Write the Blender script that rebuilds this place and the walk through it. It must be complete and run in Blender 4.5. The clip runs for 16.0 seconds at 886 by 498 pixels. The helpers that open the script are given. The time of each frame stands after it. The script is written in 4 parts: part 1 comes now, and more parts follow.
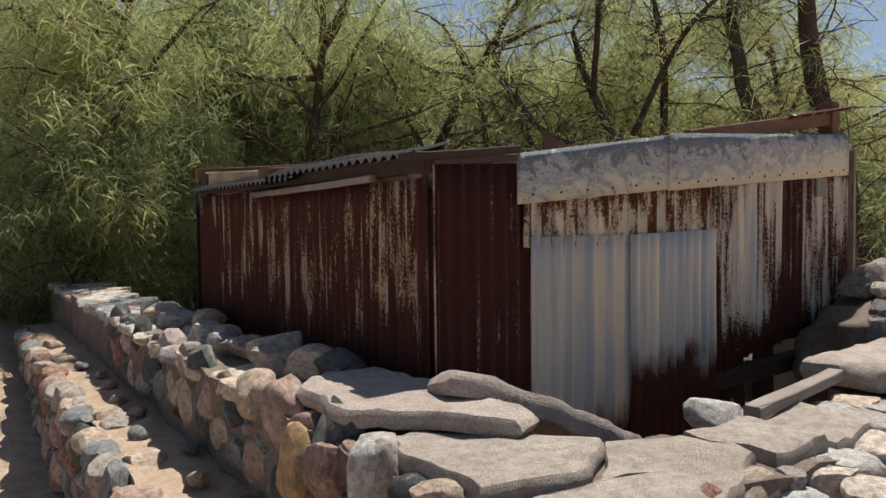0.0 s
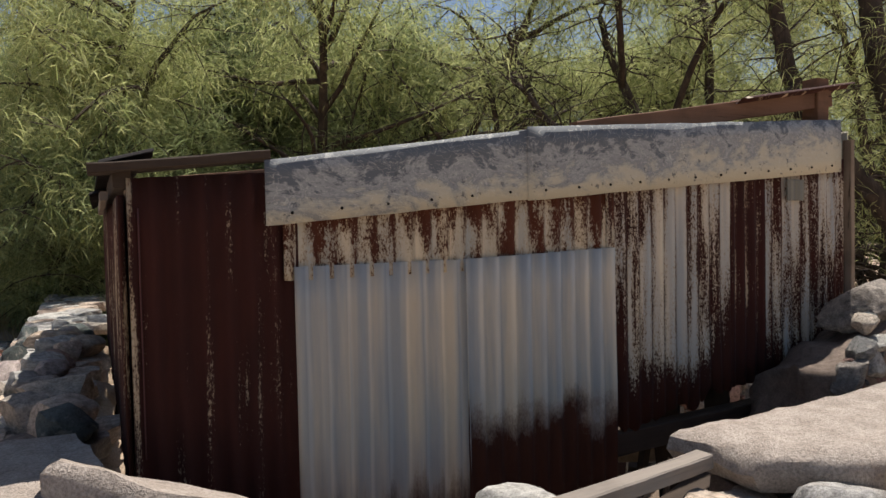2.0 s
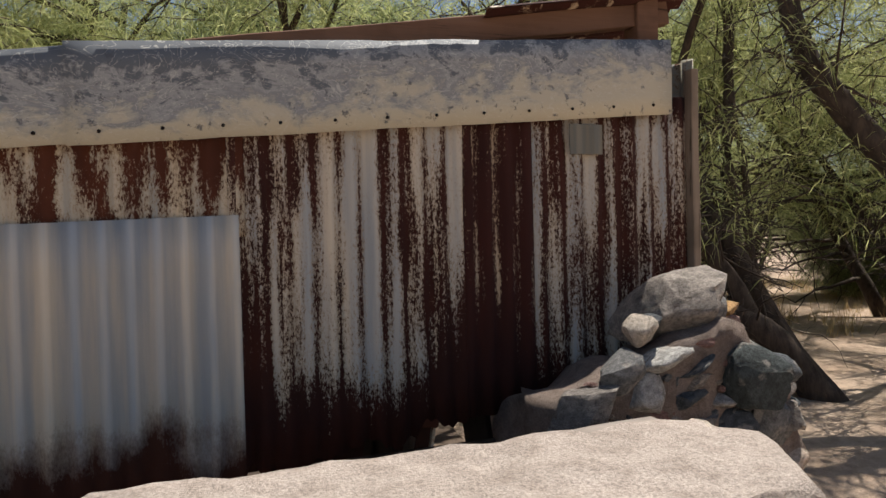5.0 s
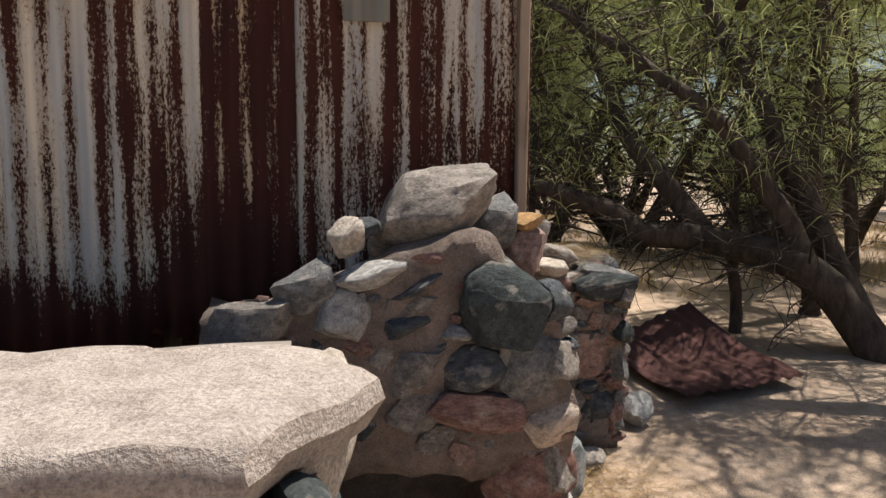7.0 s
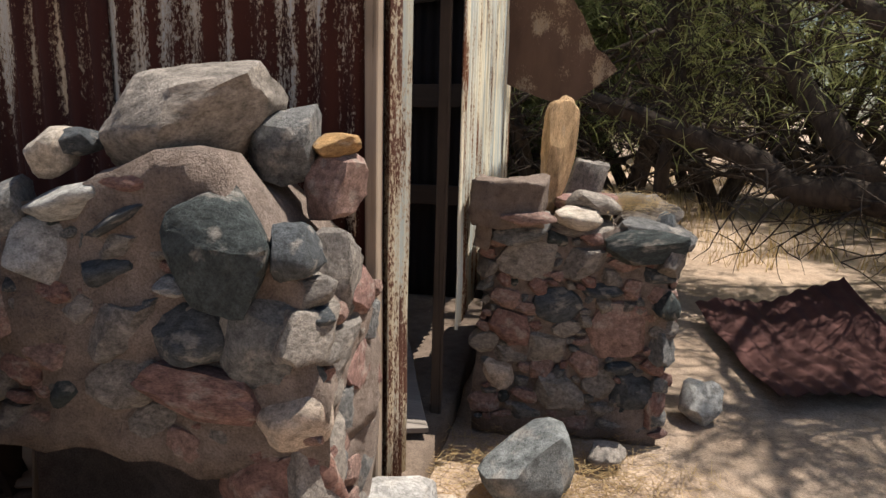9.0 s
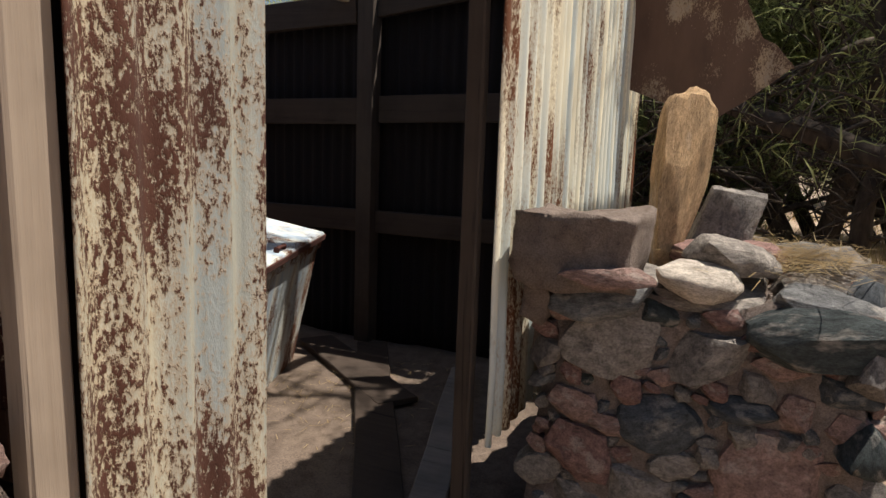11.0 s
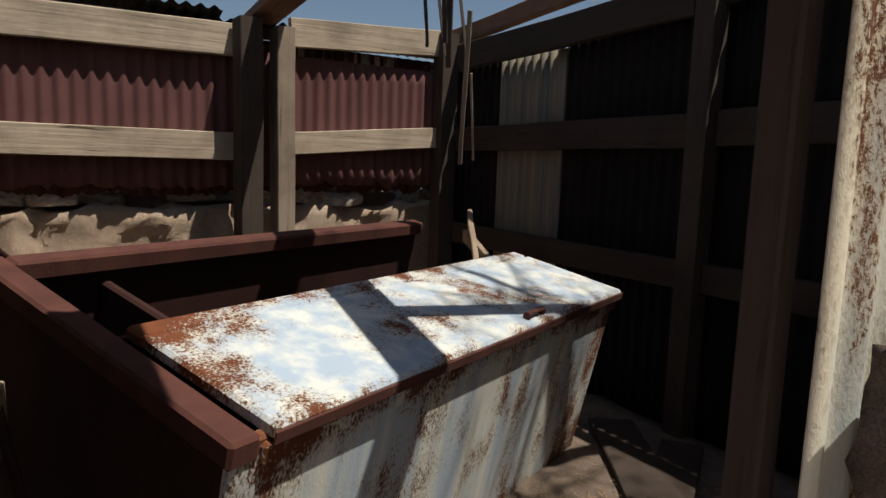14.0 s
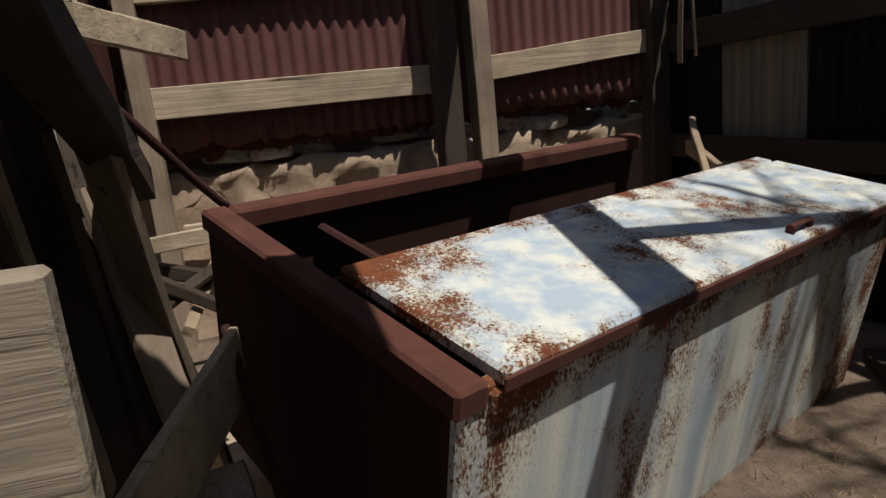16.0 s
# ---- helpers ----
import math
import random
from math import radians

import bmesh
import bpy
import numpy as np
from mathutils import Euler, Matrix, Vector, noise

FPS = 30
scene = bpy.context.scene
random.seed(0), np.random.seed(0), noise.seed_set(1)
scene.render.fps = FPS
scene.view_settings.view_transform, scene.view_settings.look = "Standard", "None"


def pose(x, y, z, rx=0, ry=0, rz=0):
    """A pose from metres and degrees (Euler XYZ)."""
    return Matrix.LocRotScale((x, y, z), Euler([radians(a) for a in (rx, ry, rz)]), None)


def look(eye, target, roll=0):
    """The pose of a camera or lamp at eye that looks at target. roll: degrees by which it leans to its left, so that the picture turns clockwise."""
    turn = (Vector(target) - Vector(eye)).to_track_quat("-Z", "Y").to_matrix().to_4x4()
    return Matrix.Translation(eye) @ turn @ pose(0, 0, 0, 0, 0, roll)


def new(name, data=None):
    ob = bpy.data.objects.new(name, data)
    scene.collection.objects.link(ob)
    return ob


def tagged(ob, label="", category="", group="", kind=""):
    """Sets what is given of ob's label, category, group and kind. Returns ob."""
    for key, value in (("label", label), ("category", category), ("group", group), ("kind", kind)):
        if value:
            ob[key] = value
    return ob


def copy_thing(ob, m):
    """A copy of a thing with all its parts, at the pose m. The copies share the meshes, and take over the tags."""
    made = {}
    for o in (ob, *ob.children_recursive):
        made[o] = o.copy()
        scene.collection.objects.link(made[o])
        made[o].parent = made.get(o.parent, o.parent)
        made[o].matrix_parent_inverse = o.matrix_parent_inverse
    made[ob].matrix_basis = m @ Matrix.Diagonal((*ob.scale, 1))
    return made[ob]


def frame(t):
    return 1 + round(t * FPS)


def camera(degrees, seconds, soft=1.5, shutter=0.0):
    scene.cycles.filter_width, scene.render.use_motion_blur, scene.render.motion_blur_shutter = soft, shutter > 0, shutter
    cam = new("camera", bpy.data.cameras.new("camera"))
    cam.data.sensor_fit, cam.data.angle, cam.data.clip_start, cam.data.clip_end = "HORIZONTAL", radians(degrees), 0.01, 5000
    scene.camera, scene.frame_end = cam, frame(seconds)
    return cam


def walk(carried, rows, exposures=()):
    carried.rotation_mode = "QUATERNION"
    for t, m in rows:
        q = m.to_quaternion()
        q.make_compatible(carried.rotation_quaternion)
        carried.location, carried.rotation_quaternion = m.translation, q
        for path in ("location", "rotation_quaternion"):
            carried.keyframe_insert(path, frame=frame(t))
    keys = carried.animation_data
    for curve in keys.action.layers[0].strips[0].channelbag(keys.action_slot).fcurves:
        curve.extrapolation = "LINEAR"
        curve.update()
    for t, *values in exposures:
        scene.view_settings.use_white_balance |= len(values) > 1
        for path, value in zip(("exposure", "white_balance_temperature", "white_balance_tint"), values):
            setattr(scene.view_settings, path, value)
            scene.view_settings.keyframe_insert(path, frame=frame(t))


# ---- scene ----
cam = camera(66.7, 16.0)
ROWS = [
    (0.0, 0.0, 0.0, 0.0, -0.02, -2.07, 0.46),
    (0.5, 0.0378, 0.0224, 0.0006, 3.38, -2.6, 1.06),
    (1.0, 0.0773, 0.0554, 0.0029, 5.27, -2.47, 1.94),
    (1.5, 0.1198, 0.0762, 0.0059, 5.64, -2.03, 1.96),
    (2.0, 0.1479, 0.0915, 0.0082, 8.55, -1.87, 1.2),
    (2.5, 0.1728, 0.1248, 0.001, 12.48, -1.7, -0.13),
    (3.0, 0.2045, 0.1558, -0.0019, 14.88, -2.15, 1.08),
    (3.5, 0.2385, 0.1848, -0.0087, 17.27, -1.11, 0.29),
    (4.0, 0.2667, 0.2154, -0.0125, 17.24, -0.87, 0.05),
    (4.5, 0.3015, 0.2314, -0.0136, 16.15, -0.7, 0.86),
    (5.0, 0.3325, 0.2392, -0.014, 17.78, -1.12, 1.46),
    (7.5, 0.471, 0.3672, -0.0332, 31.18, -8.87, -0.75),
    (8.0, 0.4935, 0.3916, -0.0337, 33.75, -10.83, -0.62),
    (8.5, 0.5077, 0.4177, -0.0344, 40.41, -12.25, -1.19),
    (9.0, 0.5001, 0.4565, -0.0386, 46.65, -11.84, -1.56),
    (11.5, 0.4197, 0.6001, -0.0548, 65.58, -8.07, -2.3),
    (12.0, 0.4042, 0.6194, -0.0529, 71.62, -7.46, -2.8),
    (12.5, 0.3833, 0.6279, -0.0508, 76.14, -5.68, -3.44),
    (13.0, 0.3644, 0.6325, -0.0505, 79.26, -5.46, -3.27),
    (13.5, 0.3545, 0.6407, -0.0519, 83.47, -6.58, -2.38),
    (14.0, 0.3497, 0.6486, -0.0521, 92.57, -7.65, -1.97),
    (14.5, 0.3471, 0.6504, -0.0529, 100.1, -9.1, -2.11),
    (15.0, 0.3447, 0.6463, -0.0552, 105.71, -11.2, -0.38),
    (15.5, 0.3392, 0.6455, -0.0581, 108.23, -12.86, 2.59),
    (16.0, 0.3244, 0.6393, -0.0597, 108.77, -12.9, 5.48),
]
# the shed's plan: x along the front wall, y towards the back, z up from the ground by the door
PLAN = pose(0, 0, 0, 0, 0, -36) @ pose(-0.30, -2.815, 1.72)
walk(cam, [(t, PLAN @ pose(8 * x, 8 * y, 8 * z, 90 + pitch, roll, yaw)) for t, x, y, z, yaw, pitch, roll in ROWS],
     exposures=[(0.0, 0.45), (5.0, 0.5), (7.0, 0.7), (9.2, 0.75), (11.5, 0.55), (13.0, 0.25), (16.0, -0.15)])

# ---- light ----
SUN = Vector((0.35, 0.20, 0.90)).normalized()
world = bpy.data.worlds.new("sky")
scene.world = world
world.use_nodes = True
wn = world.node_tree.nodes
sky = wn.new("ShaderNodeTexSky")
sky.sky_type = "NISHITA"
sky.sun_disc = False
sky.sun_elevation = math.asin(SUN.z)
sky.sun_rotation = math.atan2(SUN.x, SUN.y)
wn["Background"].inputs["Strength"].default_value = 0.064
world.node_tree.links.new(sky.outputs[0], wn["Background"].inputs["Color"])
sun_data = bpy.data.lights.new("sun", "SUN")
sun_data.energy, sun_data.angle, sun_data.color = 5.0, radians(0.55), (1.0, 0.95, 0.87)
sun = new("sun", sun_data)
sun.matrix_world = look(SUN * 30, (0, 0, 0))


# ---- materials ----
class Nodes:
    """Short hand for a node material."""

    def __init__(self, name, rough=0.9, metal=0.0):
        self.mat = bpy.data.materials.new(name)
        self.mat.use_nodes = True
        self.t = self.mat.node_tree
        self.b = self.t.nodes["Principled BSDF"]
        self.b.inputs["Roughness"].default_value = rough
        self.b.inputs["Metallic"].default_value = metal
        self.b.inputs["Specular IOR Level"].default_value = 0.3
        self.co = self.t.nodes.new("ShaderNodeTexCoord").outputs["Object"]

    def link(self, a, b):
        self.t.links.new(a, b)

    def scaled(self, s, off=None):
        m = self.t.nodes.new("ShaderNodeMapping")
        m.inputs["Scale"].default_value = s if isinstance(s, tuple) else (s, s, s)
        self.link(self.co, m.inputs["Vector"])
        if off is not None:
            self.link(off, m.inputs["Location"])
        return m.outputs[0]

    def noise(self, s, detail=5, rough=0.6, off=None, dist=0.0):
        n = self.t.nodes.new("ShaderNodeTexNoise")
        n.inputs["Scale"].default_value = 1
        n.inputs["Detail"].default_value, n.inputs["Roughness"].default_value = detail, rough
        n.inputs["Distortion"].default_value = dist
        self.link(self.scaled(s, off), n.inputs["Vector"])
        return n.outputs["Fac"]

    def random(self):
        return self.t.nodes.new("ShaderNodeObjectInfo").outputs["Random"]

    def island(self):
        return self.t.nodes.new("ShaderNodeNewGeometry").outputs["Random Per Island"]

    def axis(self, i):
        s = self.t.nodes.new("ShaderNodeSeparateXYZ")
        self.link(self.co, s.inputs[0])
        return s.outputs[i]

    def ramp(self, fac, stops, smooth=True):
        r = self.t.nodes.new("ShaderNodeValToRGB")
        r.color_ramp.interpolation = "LINEAR" if smooth else "CONSTANT"
        e = r.color_ramp.elements
        while len(e) < len(stops):
            e.new(0.5)
        for k, (p, c) in zip(e, stops):
            k.position = p
            k.color = (*(c if isinstance(c, tuple) else (c, c, c)), 1)
        self.link(fac, r.inputs[0])
        return r.outputs[0]

    def math(self, op, a, b=0.0, c=None):
        m = self.t.nodes.new("ShaderNodeMath")
        m.operation = op
        for i, v in enumerate((a, b, c)):
            if v is None:
                continue
            if isinstance(v, (int, float)):
                m.inputs[i].default_value = v
            else:
                self.link(v, m.inputs[i])
        return m.outputs[0]

    def mix(self, fac, a, b, mode="MIX"):
        m = self.t.nodes.new("ShaderNodeMix")
        m.data_type, m.blend_type = "RGBA", mode
        for sock, v in ((m.inputs[0], fac), (m.inputs[6], a), (m.inputs[7], b)):
            if isinstance(v, (int, float)):
                sock.default_value = v
            elif isinstance(v, tuple):
                sock.default_value = (*v, 1)
            else:
                self.link(v, sock)
        return m.outputs[2]

    def done(self, color, bump=None, height=0.004, rough=None, metal=None):
        self.link(color, self.b.inputs["Base Color"])
        if rough is not None:
            self.link(rough, self.b.inputs["Roughness"])
        if metal is not None:
            self.link(metal, self.b.inputs["Metallic"])
        if bump is not None:
            n = self.t.nodes.new("ShaderNodeBump")
            n.inputs["Distance"].default_value = height
            n.inputs["Strength"].default_value = 0.8
            self.link(bump, n.inputs["Height"])
            self.link(n.outputs[0], self.b.inputs["Normal"])
        return self.mat


def rusted(name, amount, base, dark=(0.02, 0.007, 0.006), red=(0.115, 0.028, 0.013), streak=1.3, low=None, high=None, fine=16.0, ridge=0.0, speck=0.3, furrow=0.55, soft=0.0, edges=()):
    """Galvanised or painted sheet; amount 0..1 of it rusted in vertical streaks, more towards the heights low and high."""
    n = Nodes(name, 0.75)
    big = n.noise((fine, fine, streak), 6, 0.62)
    grain = n.noise((150, 150, 75), 3, 0.75)
    blot = n.noise((3, 3, 1.1), 3)
    f = n.math("ADD", n.math("MULTIPLY", big, 0.62), n.math("MULTIPLY", blot, 0.38))
    f = n.math("ADD", f, n.math("MULTIPLY", n.math("SUBTRACT", grain, 0.5), speck))
    f = n.math("ADD", f, amount - 0.5)
    if ridge:
        wave = n.math("SINE", n.math("MULTIPLY", n.math("ADD", n.axis(0), n.axis(1)), 2 * math.pi / 0.072))
        f = n.math("ADD", f, n.math("MULTIPLY", wave, -ridge))
    z = n.axis(2)
    if low is not None:
        f = n.math("ADD", f, n.math("MULTIPLY", n.math("MAXIMUM", n.math("SUBTRACT", low[0], z), 0.0), low[1]))
    if high is not None:
        f = n.math("ADD", f, n.math("MULTIPLY", n.math("MAXIMUM", n.math("SUBTRACT", z, high[0]), 0.0), high[1]))
    for axis, centre, half, gain in edges:
        away = n.math("ABSOLUTE", n.math("SUBTRACT", n.axis(axis), centre))
        f = n.math("ADD", f, n.math("MULTIPLY", n.math("MAXIMUM", n.math("SUBTRACT", away, half), 0.0), gain))
    cool = (base[0] * 0.70, base[1] * 0.77, base[2] * 0.87)
    warm = (min(1, base[0] * 1.2), min(1, base[1] * 1.1), base[2] * 0.96)
    clean = n.mix(n.ramp(n.noise((13, 13, 0.8), 4, 0.55), [(0.38, 0.0), (0.62, 1.0)]), cool, warm)
    # stripes at the sheet's pitch put side shading of the corrugation into the colour
    groove_shade = n.math("SINE", n.math("MULTIPLY", n.math("ADD", n.axis(0), n.axis(1)), 2 * math.pi / 0.072))
    clean = n.mix(furrow, clean, n.ramp(groove_shade, [(0.0, 0.62), (0.9, 1.0)]), "MULTIPLY")
    rust = n.mix(n.noise((9, 9, 3), 5), dark, red)
    mask = n.ramp(f, [(0.485 - soft, 0.0), (0.53 + soft, 1.0)])
    halo = n.ramp(f, [(0.42 - soft, 0.0), (0.5, 0.7 if not soft else 0.35)])
    col = n.mix(halo, clean, (0.36, 0.25, 0.15))
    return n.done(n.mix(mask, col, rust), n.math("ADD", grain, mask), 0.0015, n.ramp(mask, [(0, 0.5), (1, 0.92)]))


def timber(name, a, b, along=0, rough=0.88):
    """Weathered board with grain along one axis."""
    n = Nodes(name, rough)
    s = [38, 38, 38]
    s[along] = 1.6
    grain = n.noise(tuple(s), 6, 0.65, dist=0.4)
    blot = n.noise(3.5, 4)
    col = n.mix(grain, a, b)
    col = n.mix(n.ramp(blot, [(0.45, 0.0), (0.75, 0.55)]), col, tuple(c * 0.35 for c in a))
    crack = n.ramp(grain, [(0.3, 0.0), (0.38, 1.0)])
    col = n.mix(crack, tuple(c * 0.3 for c in a), col)
    return n.done(col, grain, 0.005)


def stone_mat(name, stops, scale=7.0):
    n = Nodes(name, 0.92)
    rnd = n.random()
    off = n.math("MULTIPLY", rnd, 40.0)
    col = n.ramp(rnd, stops, False)
    v = n.noise(scale, 6, 0.65, off)
    col = n.mix(0.75, col, n.ramp(v, [(0.3, 0.3), (0.5, 1.0), (0.7, 1.7)]), "MULTIPLY")
    patch = n.ramp(n.noise(scale * 0.4, 4, 0.6, off), [(0.55, 0.0), (0.66, 0.45)])
    col = n.mix(patch, col, (0.46, 0.40, 0.34))
    fine = n.noise(38, 6, 0.8, off)
    col = n.mix(0.7, col, n.ramp(fine, [(0.34, 0.3), (0.5, 1.0), (0.66, 1.5)]), "MULTIPLY")
    return n.done(col, n.math("ADD", v, n.math("MULTIPLY", fine, 0.6)), 0.012)


def earth(name, a, b, c, scale=1.0, relief=0.011):
    n = Nodes(name, 0.97)
    big = n.noise(0.9 * scale, 5)
    mid = n.noise(9 * scale, 6, 0.7)
    fine = n.noise(95 * scale, 3, 0.8)
    col = n.mix(n.ramp(big, [(0.38, 0.0), (0.62, 1.0)]), a, b)
    col = n.mix(n.ramp(mid, [(0.42, 0.0), (0.7, 0.8)]), col, c)
    col = n.mix(0.6, col, n.ramp(fine, [(0.32, 0.3), (0.6, 1.2)]), "MULTIPLY")
    return n.done(col, n.math("ADD", mid, n.math("MULTIPLY", fine, 0.5)), relief)


ZINC = (0.55, 0.51, 0.45)
M_SHEET = rusted("streaked galvanised iron", 0.515, ZINC, (0.012, 0.005, 0.005), (0.085, 0.022, 0.012), low=(1.22, 0.95), high=(1.97, 0.8), ridge=0.04, fine=20, speck=0.42)
M_RED = rusted("deep rusted iron", 0.60, (0.45, 0.38, 0.30), (0.016, 0.006, 0.005), (0.07, 0.017, 0.011), ridge=0.03, streak=0.8)
M_SIDE = rusted("streaked side iron", 0.535, (0.46, 0.38, 0.28), (0.018, 0.007, 0.006), (0.09, 0.025, 0.014), low=(1.45, 0.35), ridge=0.03)
# real foot rust, also raised and darkened to carry the shade of the pit
M_PALE = rusted("pale galvanised iron", 0.20, (0.62, 0.57, 0.50), (0.02, 0.008, 0.006), (0.10, 0.032, 0.016), low=(1.03, 1.3), speck=0.12, soft=0.07)
M_PALE2 = rusted("pale galvanised iron with a rusted foot", 0.20, (0.60, 0.565, 0.51), (0.02, 0.008, 0.006), (0.10, 0.032, 0.016), low=(1.28, 1.25), speck=0.15, fine=4, streak=2.6, soft=0.07)
M_STRIP = rusted("blotched strip iron", 0.475, (0.60, 0.53, 0.42), (0.025, 0.008, 0.006), (0.13, 0.036, 0.015), streak=5, high=(1.74, 0.6), ridge=0.03, speck=0.42)
M_DOORSIDE = rusted("cream streaked iron", 0.43, (0.74, 0.73, 0.63), (0.05, 0.018, 0.014), (0.24, 0.09, 0.035), streak=1.4, fine=10, furrow=0.3)
M_INNER = rusted("purple rusted iron", 0.90, (0.3, 0.2, 0.16), (0.07, 0.029, 0.027), (0.165, 0.07, 0.063), fine=8, ridge=0.04)
# the shade of the inner back wall is put into this near black
M_DARK = rusted("near black iron with back wall shade", 0.95, (0.1, 0.08, 0.07), (0.006, 0.005, 0.005), (0.016, 0.010, 0.009), fine=8)
M_DULL = rusted("dull old zinc", 0.25, (0.24, 0.215, 0.165), ridge=0.05)
M_GROUNDSHEET = rusted("fallen rusted iron", 0.85, (0.3, 0.2, 0.15), (0.04, 0.015, 0.013), (0.13, 0.055, 0.045), fine=6)
M_ENAMEL = rusted("rust eaten white enamel", 0.40, (0.55, 0.60, 0.62), (0.05, 0.016, 0.01), (0.24, 0.075, 0.024), streak=6, fine=7, speck=0.5, furrow=0.0, edges=((0, 1.02, 0.70, 0.28), (1, 0.21, 0.17, 1.2)))
M_ENAMELF = rusted("rust streaked white enamel", 0.40, (0.60, 0.65, 0.65), (0.04, 0.014, 0.010), (0.24, 0.078, 0.026), streak=4, fine=7, speck=0.5, furrow=0.0, edges=((0, 0.75, 0.45, 0.22), (2, 0.34, 0.26, 0.9)))
M_TANK = rusted("rusted tank iron", 0.93, (0.3, 0.2, 0.17), (0.014, 0.006, 0.005), (0.06, 0.019, 0.013), fine=9)
M_RIM = rusted("red rusted rim", 0.68, (0.4, 0.30, 0.24), (0.035, 0.013, 0.011), (0.14, 0.05, 0.034), streak=9)
# more rust than the other cream sheets, and a base dimmed for the jamb's shade
M_JAMB = rusted("peeling cream iron dimmed for shade", 0.495, (0.46, 0.45, 0.38), (0.03, 0.013, 0.011), (0.12, 0.045, 0.025), streak=2.5, fine=9, speck=0.45)
M_TORN = rusted("brown torn sheet", 0.6, (0.30, 0.24, 0.19), (0.06, 0.035, 0.025), (0.17, 0.10, 0.07), streak=3, fine=4, furrow=0.0)


def fascia_mat():
    n = Nodes("mottled flat zinc", 0.6)
    a = n.noise((3.5, 3.5, 7), 6, 0.7, dist=1.2)
    b = n.noise((14, 14, 18), 4, 0.7)
    z = n.math("ADD", n.axis(2), n.math("MULTIPLY", n.axis(0), -0.125))
    f = n.math("ADD", a, n.math("MULTIPLY", n.math("SUBTRACT", z, 1.83), 1.9))
    f = n.math("ADD", f, n.math("MULTIPLY", n.math("SUBTRACT", b, 0.5), 0.55))
    col = n.ramp(f, [(0.40, (0.52, 0.47, 0.36)), (0.5, (0.40, 0.38, 0.33)), (0.57, (0.25, 0.255, 0.26)), (0.66, (0.36, 0.36, 0.35)), (0.74, (0.13, 0.14, 0.155))])
    spots = n.ramp(n.noise(26, 4, 0.7), [(0.60, 0.0), (0.66, 0.85)])
    col = n.mix(spots, col, (0.10, 0.105, 0.115))
    lines = n.ramp(n.noise((9, 9, 16), 2, 0.5, dist=3), [(0.485, 0.0), (0.5, 0.7), (0.515, 0.0)])
    col = n.mix(lines, col, (0.6, 0.58, 0.52))
    return n.done(col, b, 0.002)


M_FASCIA = fascia_mat()
M_WOODX = timber("weathered board along x", (0.20, 0.135, 0.085), (0.40, 0.31, 0.22), 0)
M_WOODY = timber("weathered board along y", (0.27, 0.20, 0.13), (0.58, 0.48, 0.36), 1)
M_WOODZ = timber("weathered post", (0.20, 0.145, 0.10), (0.38, 0.30, 0.23), 2)
M_BROWN = timber("brown roof timber", (0.12, 0.06, 0.035), (0.25, 0.14, 0.09), 0)
# two timber browns cut down so their colour holds the shade inside the shed
M_DARKW = timber("timber darkened for indoor shade", (0.032, 0.022, 0.016), (0.075, 0.052, 0.038), 0)
M_DARKWZ = timber("post darkened for indoor shade", (0.038, 0.027, 0.02), (0.085, 0.062, 0.047), 2)
M_LOG = timber("grey weathered log", (0.15, 0.125, 0.105), (0.33, 0.28, 0.24), 0)
M_PLY = timber("grey plywood", (0.19, 0.155, 0.115), (0.37, 0.31, 0.24), 1)
M_PLYPALE = timber("bleached plywood", (0.34, 0.26, 0.185), (0.52, 0.42, 0.31), 0)
M_STONE = stone_mat("field stone", [(0.0, (0.33, 0.225, 0.18)), (0.16, (0.28, 0.24, 0.205)), (0.34, (0.17, 0.175, 0.17)), (0.46, (0.40, 0.31, 0.235)),
                                    (0.62, (0.085, 0.095, 0.09)), (0.74, (0.33, 0.27, 0.25)), (0.88, (0.24, 0.13, 0.10))])
M_PALESTONE = stone_mat("pale cap stone", [(0.0, (0.46, 0.39, 0.32)), (0.3, (0.40, 0.38, 0.35)), (0.55, (0.48, 0.38, 0.30)), (0.8, (0.34, 0.32, 0.30))])
M_BLACKSTONE = stone_mat("black green stone", [(0.0, (0.05, 0.057, 0.055)), (0.5, (0.075, 0.08, 0.085))])
M_GREYSTONE = stone_mat("grey brown stone", [(0.0, (0.19, 0.165, 0.145)), (0.4, (0.24, 0.205, 0.175)), (0.7, (0.15, 0.145, 0.14))], 9)
M_PINKSTONE = stone_mat("dull pink stone", [(0.0, (0.27, 0.17, 0.14)), (0.5, (0.22, 0.125, 0.105))], 9)
M_TANSTONE = stone_mat("ochre stone", [(0.0, (0.42, 0.25, 0.11)), (0.5, (0.40, 0.26, 0.14))], 4)
M_MORTAR = earth("pink grey mortar", (0.25, 0.19, 0.155), (0.32, 0.25, 0.21), (0.14, 0.10, 0.08), 2.5, 0.03)
M_CONCRETE = earth("old concrete slab", (0.37, 0.31, 0.265), (0.45, 0.38, 0.33), (0.25, 0.20, 0.165), 1.3, 0.02)
M_FLAG = earth("pale flagstone", (0.38, 0.32, 0.27), (0.47, 0.41, 0.35), (0.22, 0.18, 0.145), 2.2, 0.02)
M_SAND = earth("sandy ground with litter", (0.41, 0.295, 0.21), (0.47, 0.355, 0.265), (0.23, 0.16, 0.11))
M_DIRT = earth("terrace earth", (0.42, 0.31, 0.22), (0.46, 0.35, 0.26), (0.30, 0.21, 0.14), 2)
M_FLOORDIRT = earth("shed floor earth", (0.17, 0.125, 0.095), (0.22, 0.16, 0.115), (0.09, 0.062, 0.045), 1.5)


